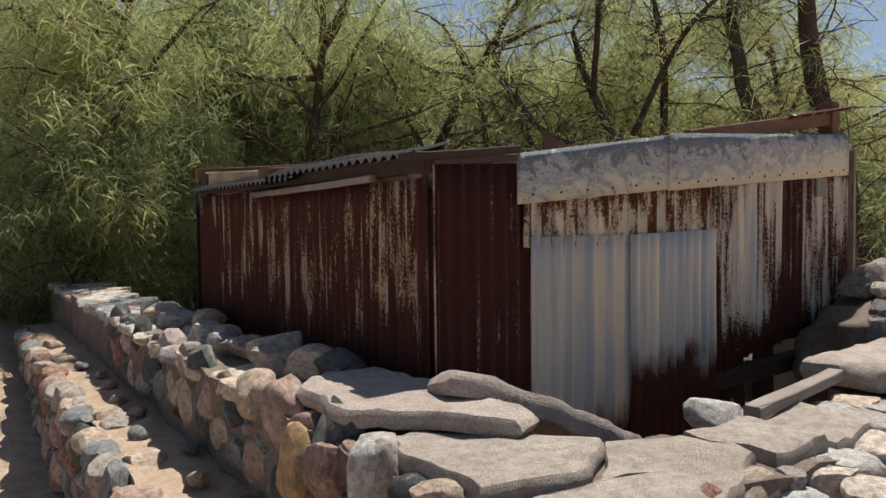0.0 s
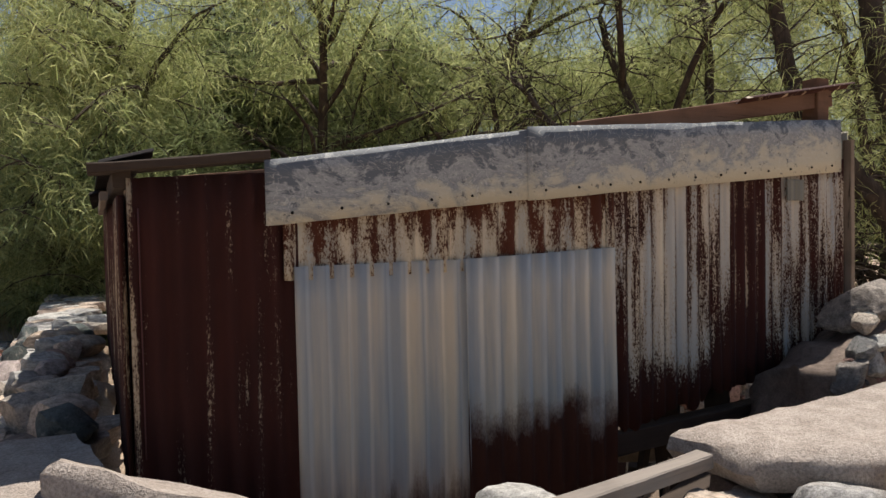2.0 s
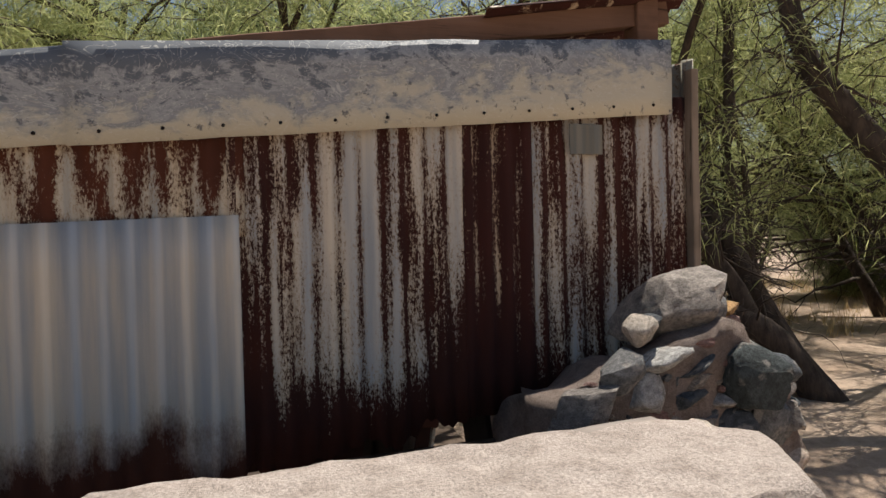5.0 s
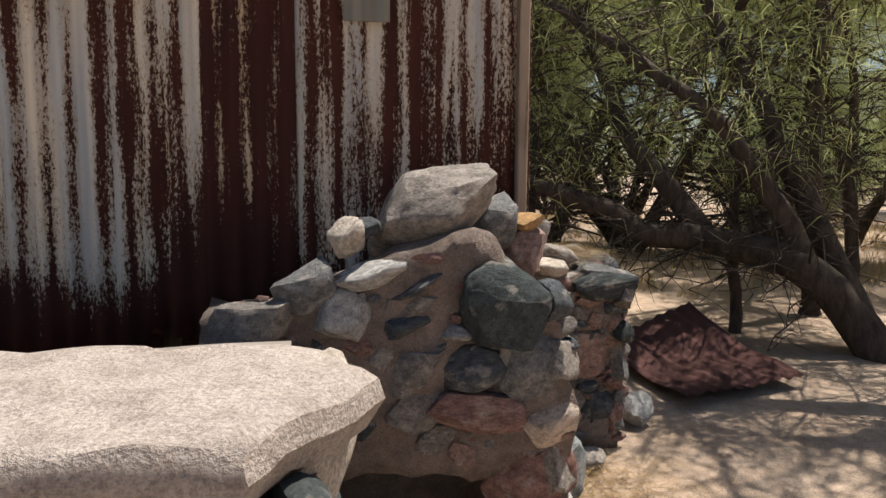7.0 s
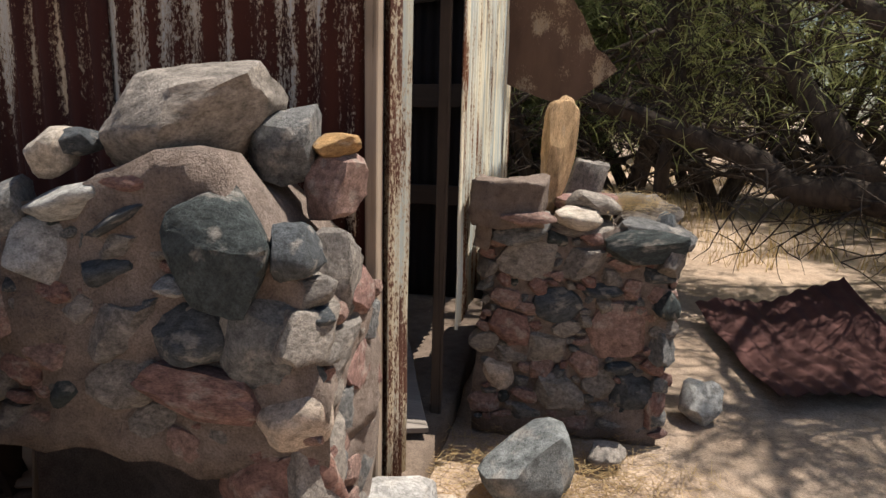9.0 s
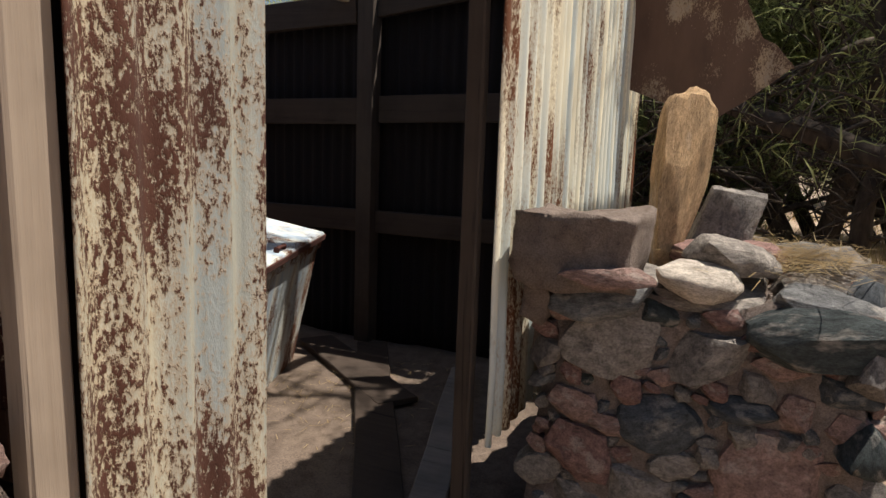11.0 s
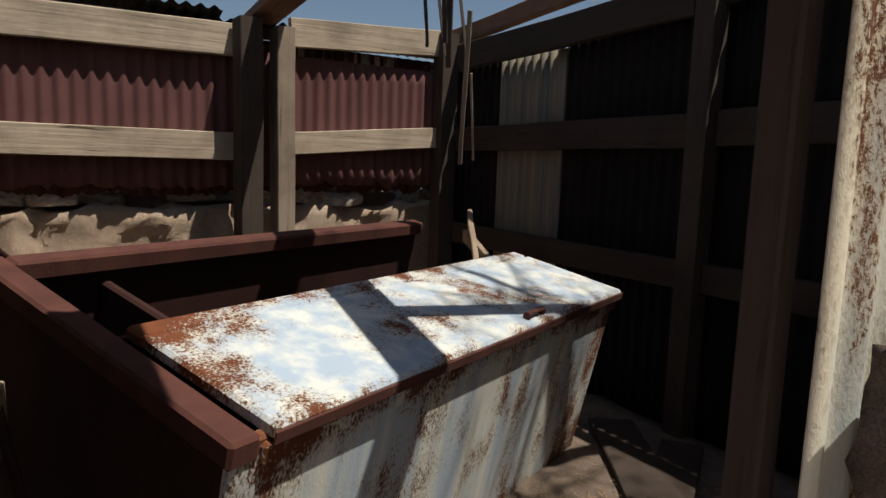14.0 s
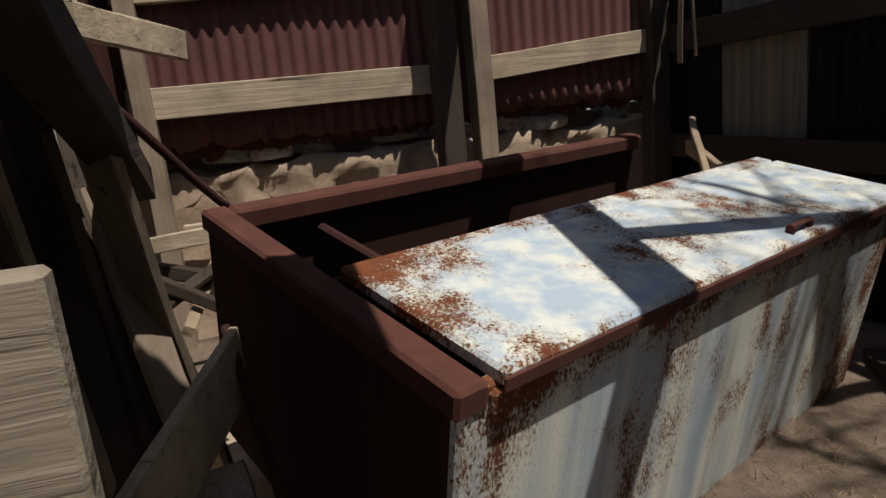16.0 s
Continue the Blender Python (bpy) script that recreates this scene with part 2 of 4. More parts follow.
def bark_mat():
    n = Nodes("dark bark", 0.95)
    v = n.noise((14, 14, 4), 6, 0.7)
    return n.done(n.ramp(v, [(0.3, (0.025, 0.018, 0.014)), (0.7, (0.11, 0.08, 0.06))]), v, 0.02)


def leaf_mat(name, a, b, c):
    n = Nodes(name, 0.7)
    col = n.ramp(n.island(), [(0.0, a), (0.45, b), (1.0, c)])
    n.b.inputs["Transmission Weight"].default_value = 0.0
    n.link(col, n.b.inputs["Base Color"])
    tr = n.t.nodes.new("ShaderNodeBsdfTranslucent")
    n.link(col, tr.inputs["Color"])
    mx = n.t.nodes.new("ShaderNodeMixShader")
    mx.inputs[0].default_value = 0.6
    out = n.t.nodes["Material Output"]
    n.link(n.b.outputs[0], mx.inputs[1])
    n.link(tr.outputs[0], mx.inputs[2])
    n.link(mx.outputs[0], out.inputs[0])
    return n.mat


M_BARK = bark_mat()
M_LEAF = leaf_mat("feathery grey green foliage", (0.14, 0.18, 0.075), (0.27, 0.32, 0.15), (0.44, 0.48, 0.23))
M_LEAF2 = leaf_mat("yellow green foliage", (0.22, 0.25, 0.09), (0.38, 0.41, 0.17), (0.55, 0.55, 0.26))
M_STRAW = leaf_mat("dry straw", (0.32, 0.22, 0.10), (0.42, 0.30, 0.15), (0.52, 0.40, 0.22))


# ---- building helpers ----
def mesh_of(name, bm, mat, smooth=False, sharp=0):
    me = bpy.data.meshes.new(name)
    bm.to_mesh(me)
    bm.free()
    me.materials.append(mat)
    if smooth:
        me.shade_smooth()
        if sharp:
            me.set_sharp_from_angle(angle=radians(sharp))
    return me


def part(name, bm, mat, parent=None, label="", smooth=False, sharp=0):
    ob = new(name, mesh_of(name, bm, mat, smooth, sharp))
    ob.parent = parent
    if label:
        tagged(ob, label)
    return ob


def group_at(name, label, category, at=(0, 0, 0), group="", kind=""):
    e = new(name)
    e.empty_display_size = 0.1
    e.location = at
    tagged(e, label, category, group, kind)
    return e


def box(bm, lo, hi, m=None, bevel=0.004, rough=0.0):
    """A board from lo to hi, with worn edges, turned by m."""
    g = bmesh.ops.create_cube(bm, size=1)["verts"]
    mid = [(a + b) / 2 for a, b in zip(lo, hi)]
    size = [max(abs(b - a), 1e-4) for a, b in zip(lo, hi)]
    bmesh.ops.transform(bm, matrix=Matrix.Translation(mid) @ Matrix.Diagonal((*size, 1)), verts=g)
    edges = list({e for v in g for e in v.link_edges})
    if bevel:
        r = bmesh.ops.bevel(bm, geom=edges, offset=min(bevel, min(size) * 0.3), segments=1, affect="EDGES")
        g = list({v for f in r["faces"] for v in f.verts} | {v for v in g if v.is_valid})
    if rough:
        for v in g:
            v.co += noise.noise_vector(v.co * 9) * rough
    if m is not None:
        bmesh.ops.transform(bm, matrix=m, verts=g)
    return g


def beam(bm, a, b, w, h, bevel=0.004, roll=0.0, cuts=6, warp=0.006):
    """A board from a to b, w wide and h high, slightly warped."""
    a, b = Vector(a), Vector(b)
    d = b - a
    q = d.to_track_quat("X", "Z").to_matrix().to_4x4()
    m = Matrix.Translation(a) @ q @ pose(0, 0, 0, roll)
    n = max(1, cuts)
    prof = [(-w / 2 + bevel, -h / 2), (w / 2 - bevel, -h / 2), (w / 2, -h / 2 + bevel), (w / 2, h / 2 - bevel),
            (w / 2 - bevel, h / 2), (-w / 2 + bevel, h / 2), (-w / 2, h / 2 - bevel), (-w / 2, -h / 2 + bevel)]
    rings = []
    for i in range(n + 1):
        x = d.length * i / n
        off = noise.noise_vector(Vector((x * 1.7, a.y * 3, a.z * 5 + a.x))) * warp
        ring = []
        for j, (y, z) in enumerate(prof):
            jit = noise.noise_vector(Vector((x * 9 + a.x, j * 3.1, a.z * 7))) * warp * 0.35
            ring.append(bm.verts.new(m @ (Vector((x, y, z)) + off * (0 < i < n) + jit)))
        rings.append(ring)
    for r0, r1 in zip(rings, rings[1:]):
        for j in range(8):
            bm.faces.new((r0[j], r0[(j + 1) % 8], r1[(j + 1) % 8], r1[j]))
    bm.faces.new(rings[0][::-1])
    bm.faces.new(rings[-1])
    bmesh.ops.recalc_face_normals(bm, faces=bm.faces)


def board(parent, name, a, b, w, h, mat, label="", roll=0.0, warp=0.006):
    bm = bmesh.new()
    beam(bm, a, b, w, h, 0.004, roll, 8, warp)
    return part(name, bm, mat, parent, label)


def corrugated(a, b, bottom, top, pitch=0.072, amp=0.009, thick=0.003, rows=8, ragged=0.0, seed=0.0, phase=0.0):
    """An upright corrugated sheet from a to b in plan; bottom and top are heights, or functions of 0..1 along it."""
    bm = bmesh.new()
    a, b = Vector((*a, 0)), Vector((*b, 0))
    d = b - a
    length = d.length
    d.normalize()
    nrm = Vector((d.y, -d.x, 0))
    cols = max(2, int(length / pitch * 10))
    fb = bottom if callable(bottom) else (lambda s: bottom)
    ft = top if callable(top) else (lambda s: top)
    grid = []
    for i in range(cols + 1):
        s = i / cols
        w = math.sin((s * length + phase) / pitch * 2 * math.pi) * amp
        zb = fb(s) + ragged * (noise.noise(Vector((s * length * 9, seed, 3))) + 0.6 * noise.noise(Vector((s * length * 31, seed, 9))))
        zt = ft(s)
        col = []
        for j in range(rows + 1):
            z = zb + (zt - zb) * j / rows
            dent = 0.006 * noise.noise(Vector((s * length * 2.2, z * 2.2, seed)))
            col.append(a + d * (s * length) + nrm * (w + dent) + Vector((0, 0, z)))
        grid.append(col)
    sides = []
    for off in (0.0, -thick):
        sides.append([[bm.verts.new(p + nrm * off) for p in col] for col in grid])
    for k, g in enumerate(sides):
        for i in range(cols):
            for j in range(rows):
                f = (g[i][j], g[i + 1][j], g[i + 1][j + 1], g[i][j + 1])
                bm.faces.new(f if k == 0 else f[::-1])
    f0, f1 = sides
    for i in range(cols):
        bm.faces.new((f0[i + 1][0], f0[i][0], f1[i][0], f1[i + 1][0]))
        bm.faces.new((f0[i][rows], f0[i + 1][rows], f1[i + 1][rows], f1[i][rows]))
    for j in range(rows):
        bm.faces.new((f0[0][j], f0[0][j + 1], f1[0][j + 1], f1[0][j]))
        bm.faces.new((f0[cols][j + 1], f0[cols][j], f1[cols][j], f1[cols][j + 1]))
    return bm


def sheet(parent, mat, *a, label="", name="corrugated_sheet", **k):
    return part(name, corrugated(*a, **k), mat, parent, label, True)


def blob(seed, square=0.55, bumpy=0.22, div=3):
    """A field stone about one metre across: a rounded block with uneven faces."""
    bm = bmesh.new()
    bmesh.ops.create_icosphere(bm, subdivisions=div, radius=1)
    o = Vector((seed * 7.3, seed * 3.1, seed))
    rnd = random.Random(seed)
    planes = [(Vector([rnd.gauss(0, 1) for _ in range(3)]).normalized(), rnd.uniform(0.58, 0.84)) for _ in range(12)]
    for v in bm.verts:
        n = v.co.copy()
        m = max(abs(n.x), abs(n.y), abs(n.z))
        p = n * ((1 - square) + square / m * 0.86)
        p *= 1 + bumpy * 0.6 * noise.noise(n * 1.3 + o)
        for q, lim in planes:
            over = p.dot(q) - lim
            if over > 0:
                p -= q * over * 0.92
        p *= 1 + bumpy * 0.28 * noise.noise(n * 4.1 + o) + bumpy * 0.16 * noise.noise(n * 9 + o)
        v.co = p * 0.56
    return bm


STONES = [mesh_of("stone_shape", blob(i + 1.0, 0.35 + 0.05 * (i % 7)), M_STONE, True, 38) for i in range(14)]
PALES = [mesh_of("cap_shape", blob(i + 31.0, 0.6), M_PALESTONE, True, 38) for i in range(8)]
BLACKS = [mesh_of("black_shape", blob(i + 51.0, 0.45), M_BLACKSTONE, True, 38) for i in range(3)]
BLOCKS = [mesh_of("block_shape", blob(83.0 + i, 0.95, 0.16, 4), mt, True, 30) for i, mt in enumerate((M_GREYSTONE, M_BLACKSTONE))]
TANS = [mesh_of("tan_shape", blob(i + 61.0, 0.5), M_TANSTONE, True, 30) for i in range(2)]


def flagged(seed):
    """A flat-topped flagstone."""
    bm = blob(seed, 0.85, 0.2)
    for v in bm.verts:
        v.co.z = max(-0.30, min(0.26, v.co.z)) + 0.035 * noise.noise(v.co * 5 + Vector((seed, 0, 0)))
    return bm


FLAGS = [mesh_of("flag_shape", flagged(i + 71.0), M_PALESTONE, True, 32) for i in range(6)]
SHARDS = [mesh_of("shard_shape", blob(i + 121.0, 0.5, 0.18, 4), M_TANSTONE, True, 26) for i in range(2)]
GREYS = [mesh_of("grey_shape", blob(i + 131.0, 0.7, 0.3), M_GREYSTONE, True, 30) for i in range(4)]
PINKS = [mesh_of("pink_shape", blob(i + 141.0, 0.6, 0.3), M_PINKSTONE, True, 30) for i in range(3)]
rng = random.Random(7)


def stone(parent, at, size, turn=0.0, tilt=0.0, kinds=STONES, name="stone", pick=None):
    ob = new(name, kinds[(rng.randrange(len(kinds)) if pick is None else pick) % len(kinds)])
    ob.parent = parent
    ob.matrix_basis = pose(*at, tilt, rng.uniform(-6, 6), turn) @ Matrix.Diagonal((*size, 1))
    return ob
# ---- structure: ground ----
def ground_height(x, y):
    h = 0.04 * noise.noise(Vector((x * 0.5, y * 0.5, 0))) + 0.015 * noise.noise(Vector((x * 2.1, y * 2.1, 4)))
    rise = max(0.0, min(1.0, (y - 3.2) / 3.5)) * max(0.0, min(1.0, (0.6 - x) / 2.5))
    far = max(0.0, math.hypot(x, y) - 25)
    return h + 0.75 * rise + 0.02 * min(far, 60)


def ground():
    bm = bmesh.new()
    xs = [-900, -300, -120, -60, -35, -22, -16] + [-12 + 0.3 * i for i in range(87)] + [17, 22, 30, 45, 80, 200, 900]
    vs = [[bm.verts.new((x, y, ground_height(x, y))) for y in xs] for x in xs]
    for i in range(len(xs) - 1):
        for j in range(len(xs) - 1):
            bm.faces.new((vs[i][j], vs[i + 1][j], vs[i + 1][j + 1], vs[i][j + 1]))
    return part("ground", bm, M_SAND, None, "", True)


tagged(ground(), "pale sandy ground strewn with dry litter", "ground", kind="structure")


def lumpy(lo, hi, step=0.09, rough=0.035, top=None):
    """A block of masonry or earth with an uneven skin."""
    bm = bmesh.new()
    n = [max(1, round((b - a) / step)) for a, b in zip(lo, hi)]
    keep = {}

    def vert(i, j, k):
        key = (i, j, k)
        if key not in keep:
            p = Vector([a + (b - a) * t / c for a, b, t, c in zip(lo, hi, key, n)])
            if top and k == n[2]:
                p.z = top(p.x, p.y)
            elif top:
                p.z = lo[2] + (top(p.x, p.y) - lo[2]) * k / n[2]
            keep[key] = bm.verts.new(p + noise.noise_vector(p * 5) * rough + noise.noise_vector(p * 14) * rough * 0.4 + noise.noise_vector(p * 38) * rough * 0.22)
        return keep[key]

    def face(*ks):
        bm.faces.new([vert(*k) for k in ks])
    for i in range(n[0]):
        for j in range(n[1]):
            face((i, j, n[2]), (i + 1, j, n[2]), (i + 1, j + 1, n[2]), (i, j + 1, n[2]))
            face((i, j, 0), (i, j + 1, 0), (i + 1, j + 1, 0), (i + 1, j, 0))
    for i in range(n[0]):
        for k in range(n[2]):
            face((i, 0, k), (i + 1, 0, k), (i + 1, 0, k + 1), (i, 0, k + 1))
            face((i + 1, n[1], k), (i, n[1], k), (i, n[1], k + 1), (i + 1, n[1], k + 1))
    for j in range(n[1]):
        for k in range(n[2]):
            face((0, j + 1, k), (0, j, k), (0, j, k + 1), (0, j + 1, k + 1))
            face((n[0], j, k), (n[0], j + 1, k), (n[0], j + 1, k + 1), (n[0], j, k + 1))
    return bm


def face_stones(wall, a, b, out, z0, z1, size=0.2, depth=0.16, kinds=STONES, top=None, sink=0.35, taken=()):
    """Field stones of mixed sizes bedded at random in the face from a to b, looking out."""
    a, b, out = Vector(a), Vector(b), Vector(out)
    d = (b - a)
    length = d.length
    d.normalize()
    ang = math.degrees(math.atan2(d.y, d.x))
    put = list(taken)
    for scale, tries in ((1.35, 90), (1.0, 260), (0.65, 500), (0.4, 700)):
        for _ in range(int(2.5 * tries * max(0.25, length * (z1 - z0)))):
            w, h = size * scale * rng.uniform(0.9, 1.35), size * scale * rng.uniform(0.6, 1.0)
            s, z = rng.uniform(0, length), rng.uniform(z0 + h * 0.3, z1)
            if any(((s - s2) / (w + w2)) ** 2 + ((z - z2) / (h + h2)) ** 2 < 0.165 for s2, z2, w2, h2 in put):
                continue
            p = a + d * s
            if top is not None and z + h * 0.45 > top(p.x, p.y) + 0.03:
                continue
            put.append((s, z, w, h))
            thick = depth * rng.uniform(0.8, 1.1) * min(1, scale)
            p -= out * (thick * sink * rng.uniform(0.6, 1.0))
            k = kinds if rng.random() < 0.9 else BLACKS
            stone(wall, (p.x, p.y, z), (w * 1.04, thick, h * 1.06), ang, rng.uniform(-12, 12), k)


def cap_stones(wall, a, b, width, z, size=0.22, kinds=PALES, skip=0.1):
    a, b = Vector(a), Vector(b)
    d = b - a
    length = d.length
    d.normalize()
    side = Vector((d.y, -d.x))
    ang = math.degrees(math.atan2(d.y, d.x))
    s = 0.0
    while s < length:
        w = size * rng.uniform(0.7, 1.4)
        c = -width / 2
        while c < width / 2:
            dd = min(size * rng.uniform(0.6, 1.2), width)
            if rng.random() > skip:
                p = a + d * (s + w / 2) + side * (c + dd / 2)
                stone(wall, (p.x, p.y, z - 0.015 + rng.uniform(-0.02, 0.015)), (w * 1.25, dd * 1.3, 0.13 * rng.uniform(0.8, 1.3)), ang + rng.uniform(-10, 10), rng.uniform(-5, 5), kinds)
            c += dd
        s += w * 0.98


# the stone wall beside the shed, with its lower terrace
left_wall = group_at("stone_wall", "rough field stone garden wall set in pink mortar", "stone wall", (-0.8, 2.5, 0))
left_wall.location = (0, 0, 0)
part("mortar_core", lumpy((-0.98, -1.2, 0), (-0.62, 6.9, 1.06), 0.12), M_MORTAR, left_wall)
face_stones(left_wall, (-0.98, 3.4), (-0.98, -1.2), (-1, 0), 0.72, 1.06, 0.21)
face_stones(left_wall, (-0.98, 0.2), (-0.98, -1.2), (-1, 0), 0.2, 0.74, 0.21)
cap_stones(left_wall, (-0.8, 0.35), (-0.8, 6.8), 0.40, 1.06, 0.24, FLAGS)

terrace = group_at("terrace_wall", "low stone terrace wall filled with dry earth", "stone wall")
part("earth_fill", lumpy((-1.32, 0.15, 0), (-0.97, 6.5, 0.66), 0.1, 0.03), M_DIRT, terrace)
face_stones(terrace, (-1.40, 6.2), (-1.40, 0.1), (-1, 0), 0.02, 0.62, 0.2)
cap_stones(terrace, (-1.36, 0.1), (-1.36, 6.2), 0.16, 0.66, 0.22, STONES)
face_stones(terrace, (-1.40, 0.1), (-0.97, 0.1), (0, -1), 0.02, 0.6, 0.2)

front_wall = group_at("stone_wall", "rough field stone wall with pale cap stones before the shed", "stone wall")


def front_top(x, y):
    return 1.06 - 0.10 * max(0.0, min(1.0, (x + 0.2) / 0.8))


part("mortar_core", lumpy((-0.62, -1.22, 0), (1.15, -0.84, 1.06), 0.1, 0.035, front_top), M_MORTAR, front_wall)
face_stones(front_wall, (-0.95, -1.22), (1.2, -1.22), (0, -1), 0.1, 1.06, 0.23, top=front_top)
cap_stones(front_wall, (-0.4, -1.20), (1.2, -1.20), 0.16, 1.005, 0.19, FLAGS, 0.05)
cap_stones(front_wall, (-0.1, -0.92), (1.2, -0.92), 0.16, 0.985, 0.17, FLAGS, 0.2)
stone(left_wall, (-0.93, -0.47, 0.99), (0.24, 0.24, 0.26), 20, 0, PALES, pick=2)
stone(left_wall, (-0.96, -0.70, 1.0), (0.15, 0.19, 0.15), 10, 0, BLACKS, pick=1)
stone(left_wall, (-0.95, -0.87, 1.02), (0.16, 0.17, 0.13), 70, 0, FLAGS, pick=1)
stone(left_wall, (-1.0, -0.05, 0.95), (0.13, 0.19, 0.26), 0, 0, TANS, pick=1)
stone(left_wall, (-1.0, -0.25, 0.98), (0.14, 0.17, 0.22), 0, 0, PINKS, pick=1)
stone(left_wall, (-0.90, -1.05, 1.0), (0.22, 0.22, 0.17), 30, 0, FLAGS, pick=3)
stone(left_wall, (-0.75, -1.2, 1.0), (0.24, 0.18, 0.18), 5, 0, PALES, pick=5)
stone(left_wall, (-0.53, -1.25, 1.02), (0.24, 0.17, 0.17), 5, 0, FLAGS, pick=2)

plinth = group_at("stone_plinth", "stone plinth under a broken concrete slab", "stone wall")
part("mortar_core", lumpy((1.2, -1.15, 0), (2.5, -0.72, 0.98), 0.1), M_MORTAR, plinth)
face_stones(plinth, (1.2, -1.17), (2.55, -1.17), (0, -1), 0.1, 1.0, 0.24, kinds=PALES)
face_stones(plinth, (2.53, -1.17), (2.53, -0.7), (1, 0), 0.1, 1.0, 0.24, kinds=PALES)


def slab(name, label, corners, thick, seed, mat=M_CONCRETE, m=None, cat="slab"):
    """A broken slab: an uneven outline through the corners, with a rough rim."""
    bm = bmesh.new()
    pts = []
    for (x0, y0), (x1, y1) in zip(corners, corners[1:] + corners[:1]):
        n = max(2, int(math.hypot(x1 - x0, y1 - y0) / 0.05))
        for i in range(n):
            p = Vector((x0 + (x1 - x0) * i / n, y0 + (y1 - y0) * i / n, 0))
            pts.append(p + noise.noise_vector(p * 7 + Vector((seed, 0, 0))) * 0.025)
    c = sum(pts, Vector()) / len(pts)
    rings = []
    for f, z in ((0.0, 0), (0.3, 0), (0.55, 0), (0.78, 0), (0.96, -0.003), (1.0, -0.018), (1.015, -thick * 0.5), (0.97, -thick)):
        ring = []
        for p in pts:
            q = c + (p - c) * f
            q.z = z + noise.noise(q * 6 + Vector((seed, 0, 0))) * 0.014 + noise.noise(q * 17 + Vector((0, seed, 0))) * 0.006 + (noise.noise(q * 25) * 0.012 if f > 0.9 else 0)
            ring.append(q)
        rings.append(ring)
    vs = [[bm.verts.new(q) for q in r] for r in rings[1:]]
    mid = bm.verts.new(c)
    k = len(pts)
    for i in range(k):
        bm.faces.new((mid, vs[0][i], vs[0][(i + 1) % k]))
        for r0, r1 in zip(vs, vs[1:]):
            bm.faces.new((r0[i], r1[i], r1[(i + 1) % k], r0[(i + 1) % k]))
    bm.faces.new(vs[-1][::-1])
    bmesh.ops.recalc_face_normals(bm, faces=bm.faces)
    ob = part(name, bm, mat, None, "", True, 40)
    ob.matrix_basis = m or Matrix()
    return tagged(ob, label, cat)


slab("concrete_slab", "pale cracked concrete slab on the stone wall corner", [(-0.95, -0.28), (-0.94, 0.1), (-0.76, 0.24), (-0.58, 0.24), (-0.48, -0.3), (-0.50, -0.66), (-0.60, -0.69), (-0.79, -0.48)], 0.06, 1, m=pose(0, 0, 1.165))
for i, (label, corners, z, lean) in enumerate((
        ("broken pale flagstone bedded on the wall corner", [(-0.95, -0.48), (-0.80, -0.44), (-0.56, -0.64), (-0.40, -0.80), (-0.62, -0.98), (-0.93, -0.92)], 1.105, 1),
        ("worn pale flagstone with a cracked edge", [(-0.62, -1.0), (-0.38, -0.82), (-0.12, -0.88), (-0.12, -1.12), (-0.46, -1.24), (-0.76, -1.22), (-0.90, -0.96)], 1.09, -1),
        ("flat grey flagstone on the wall", [(-0.09, -0.86), (0.26, -0.88), (0.24, -1.14), (-0.08, -1.16)], 1.075, 2),
        ("rough flat flagstone on the wall", [(0.29, -0.87), (0.66, -0.86), (0.70, -1.12), (0.28, -1.16)], 1.035, -2),
        ("pale flat flagstone on the wall", [(0.70, -0.86), (1.12, -0.86), (1.14, -1.14), (0.74, -1.14)], 1.015, 1))):
    slab("flagstone", label, corners, 0.08, 20 + 3 * i, m=pose(0, 0, z, 0, lean * 0.5, 0), mat=M_FLAG, cat="flagstone")
slab("concrete_slab", "long flat concrete slab on a stone plinth", [(1.10, -0.66), (2.5, -0.66), (2.62, -0.84), (2.42, -1.16), (1.5, -1.2), (1.12, -0.95)], 0.11, 2, m=pose(0, 0, 1.13))
slab("tilted_slab", "broken pinkish slab tilted against the wall", [(0.0, -0.06), (0.12, -0.13), (0.45, -0.15), (0.8, -0.11), (1.0, -0.03), (0.98, 0.10), (0.5, 0.16), (0.03, 0.1)], 0.085, 3, m=pose(-0.62, -0.33, 1.245, -14, 23, -4))

# ---- the shed ----
shed = group_at("shed", "rusted corrugated iron shed on a timber frame, its roof fallen in", "shed")
FLOOR = 0.12


def roof_line(x):
    return 2.0 + 0.115 * x


sheet(shed, M_RED, (-0.42, 0.0), (0.09, 0.0), 0.7, lambda s: 1.95 + 0.03 * s, label="deep red rusted corrugated sheet", phase=0.02)
sheet(shed, M_STRIP, (0.04, -0.012), (1.45, -0.012), 1.62, 1.93, label="galvanised strip with blotches of orange rust")
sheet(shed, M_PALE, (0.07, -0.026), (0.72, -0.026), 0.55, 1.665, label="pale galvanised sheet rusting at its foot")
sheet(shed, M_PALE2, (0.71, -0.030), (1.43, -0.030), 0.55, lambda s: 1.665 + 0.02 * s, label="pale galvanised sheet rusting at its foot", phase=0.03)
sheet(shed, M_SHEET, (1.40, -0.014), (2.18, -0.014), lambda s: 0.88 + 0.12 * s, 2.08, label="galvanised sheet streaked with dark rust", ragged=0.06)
sheet(shed, M_RED, (2.14, -0.018), (2.40, -0.018), 1.0, 2.08, label="deep red rusted corrugated sheet")
sheet(shed, M_SHEET, (2.38, -0.014), (3.04, -0.014), 1.0, 2.1, ragged=0.05, label="galvanised sheet streaked with dark rust", phase=0.04)
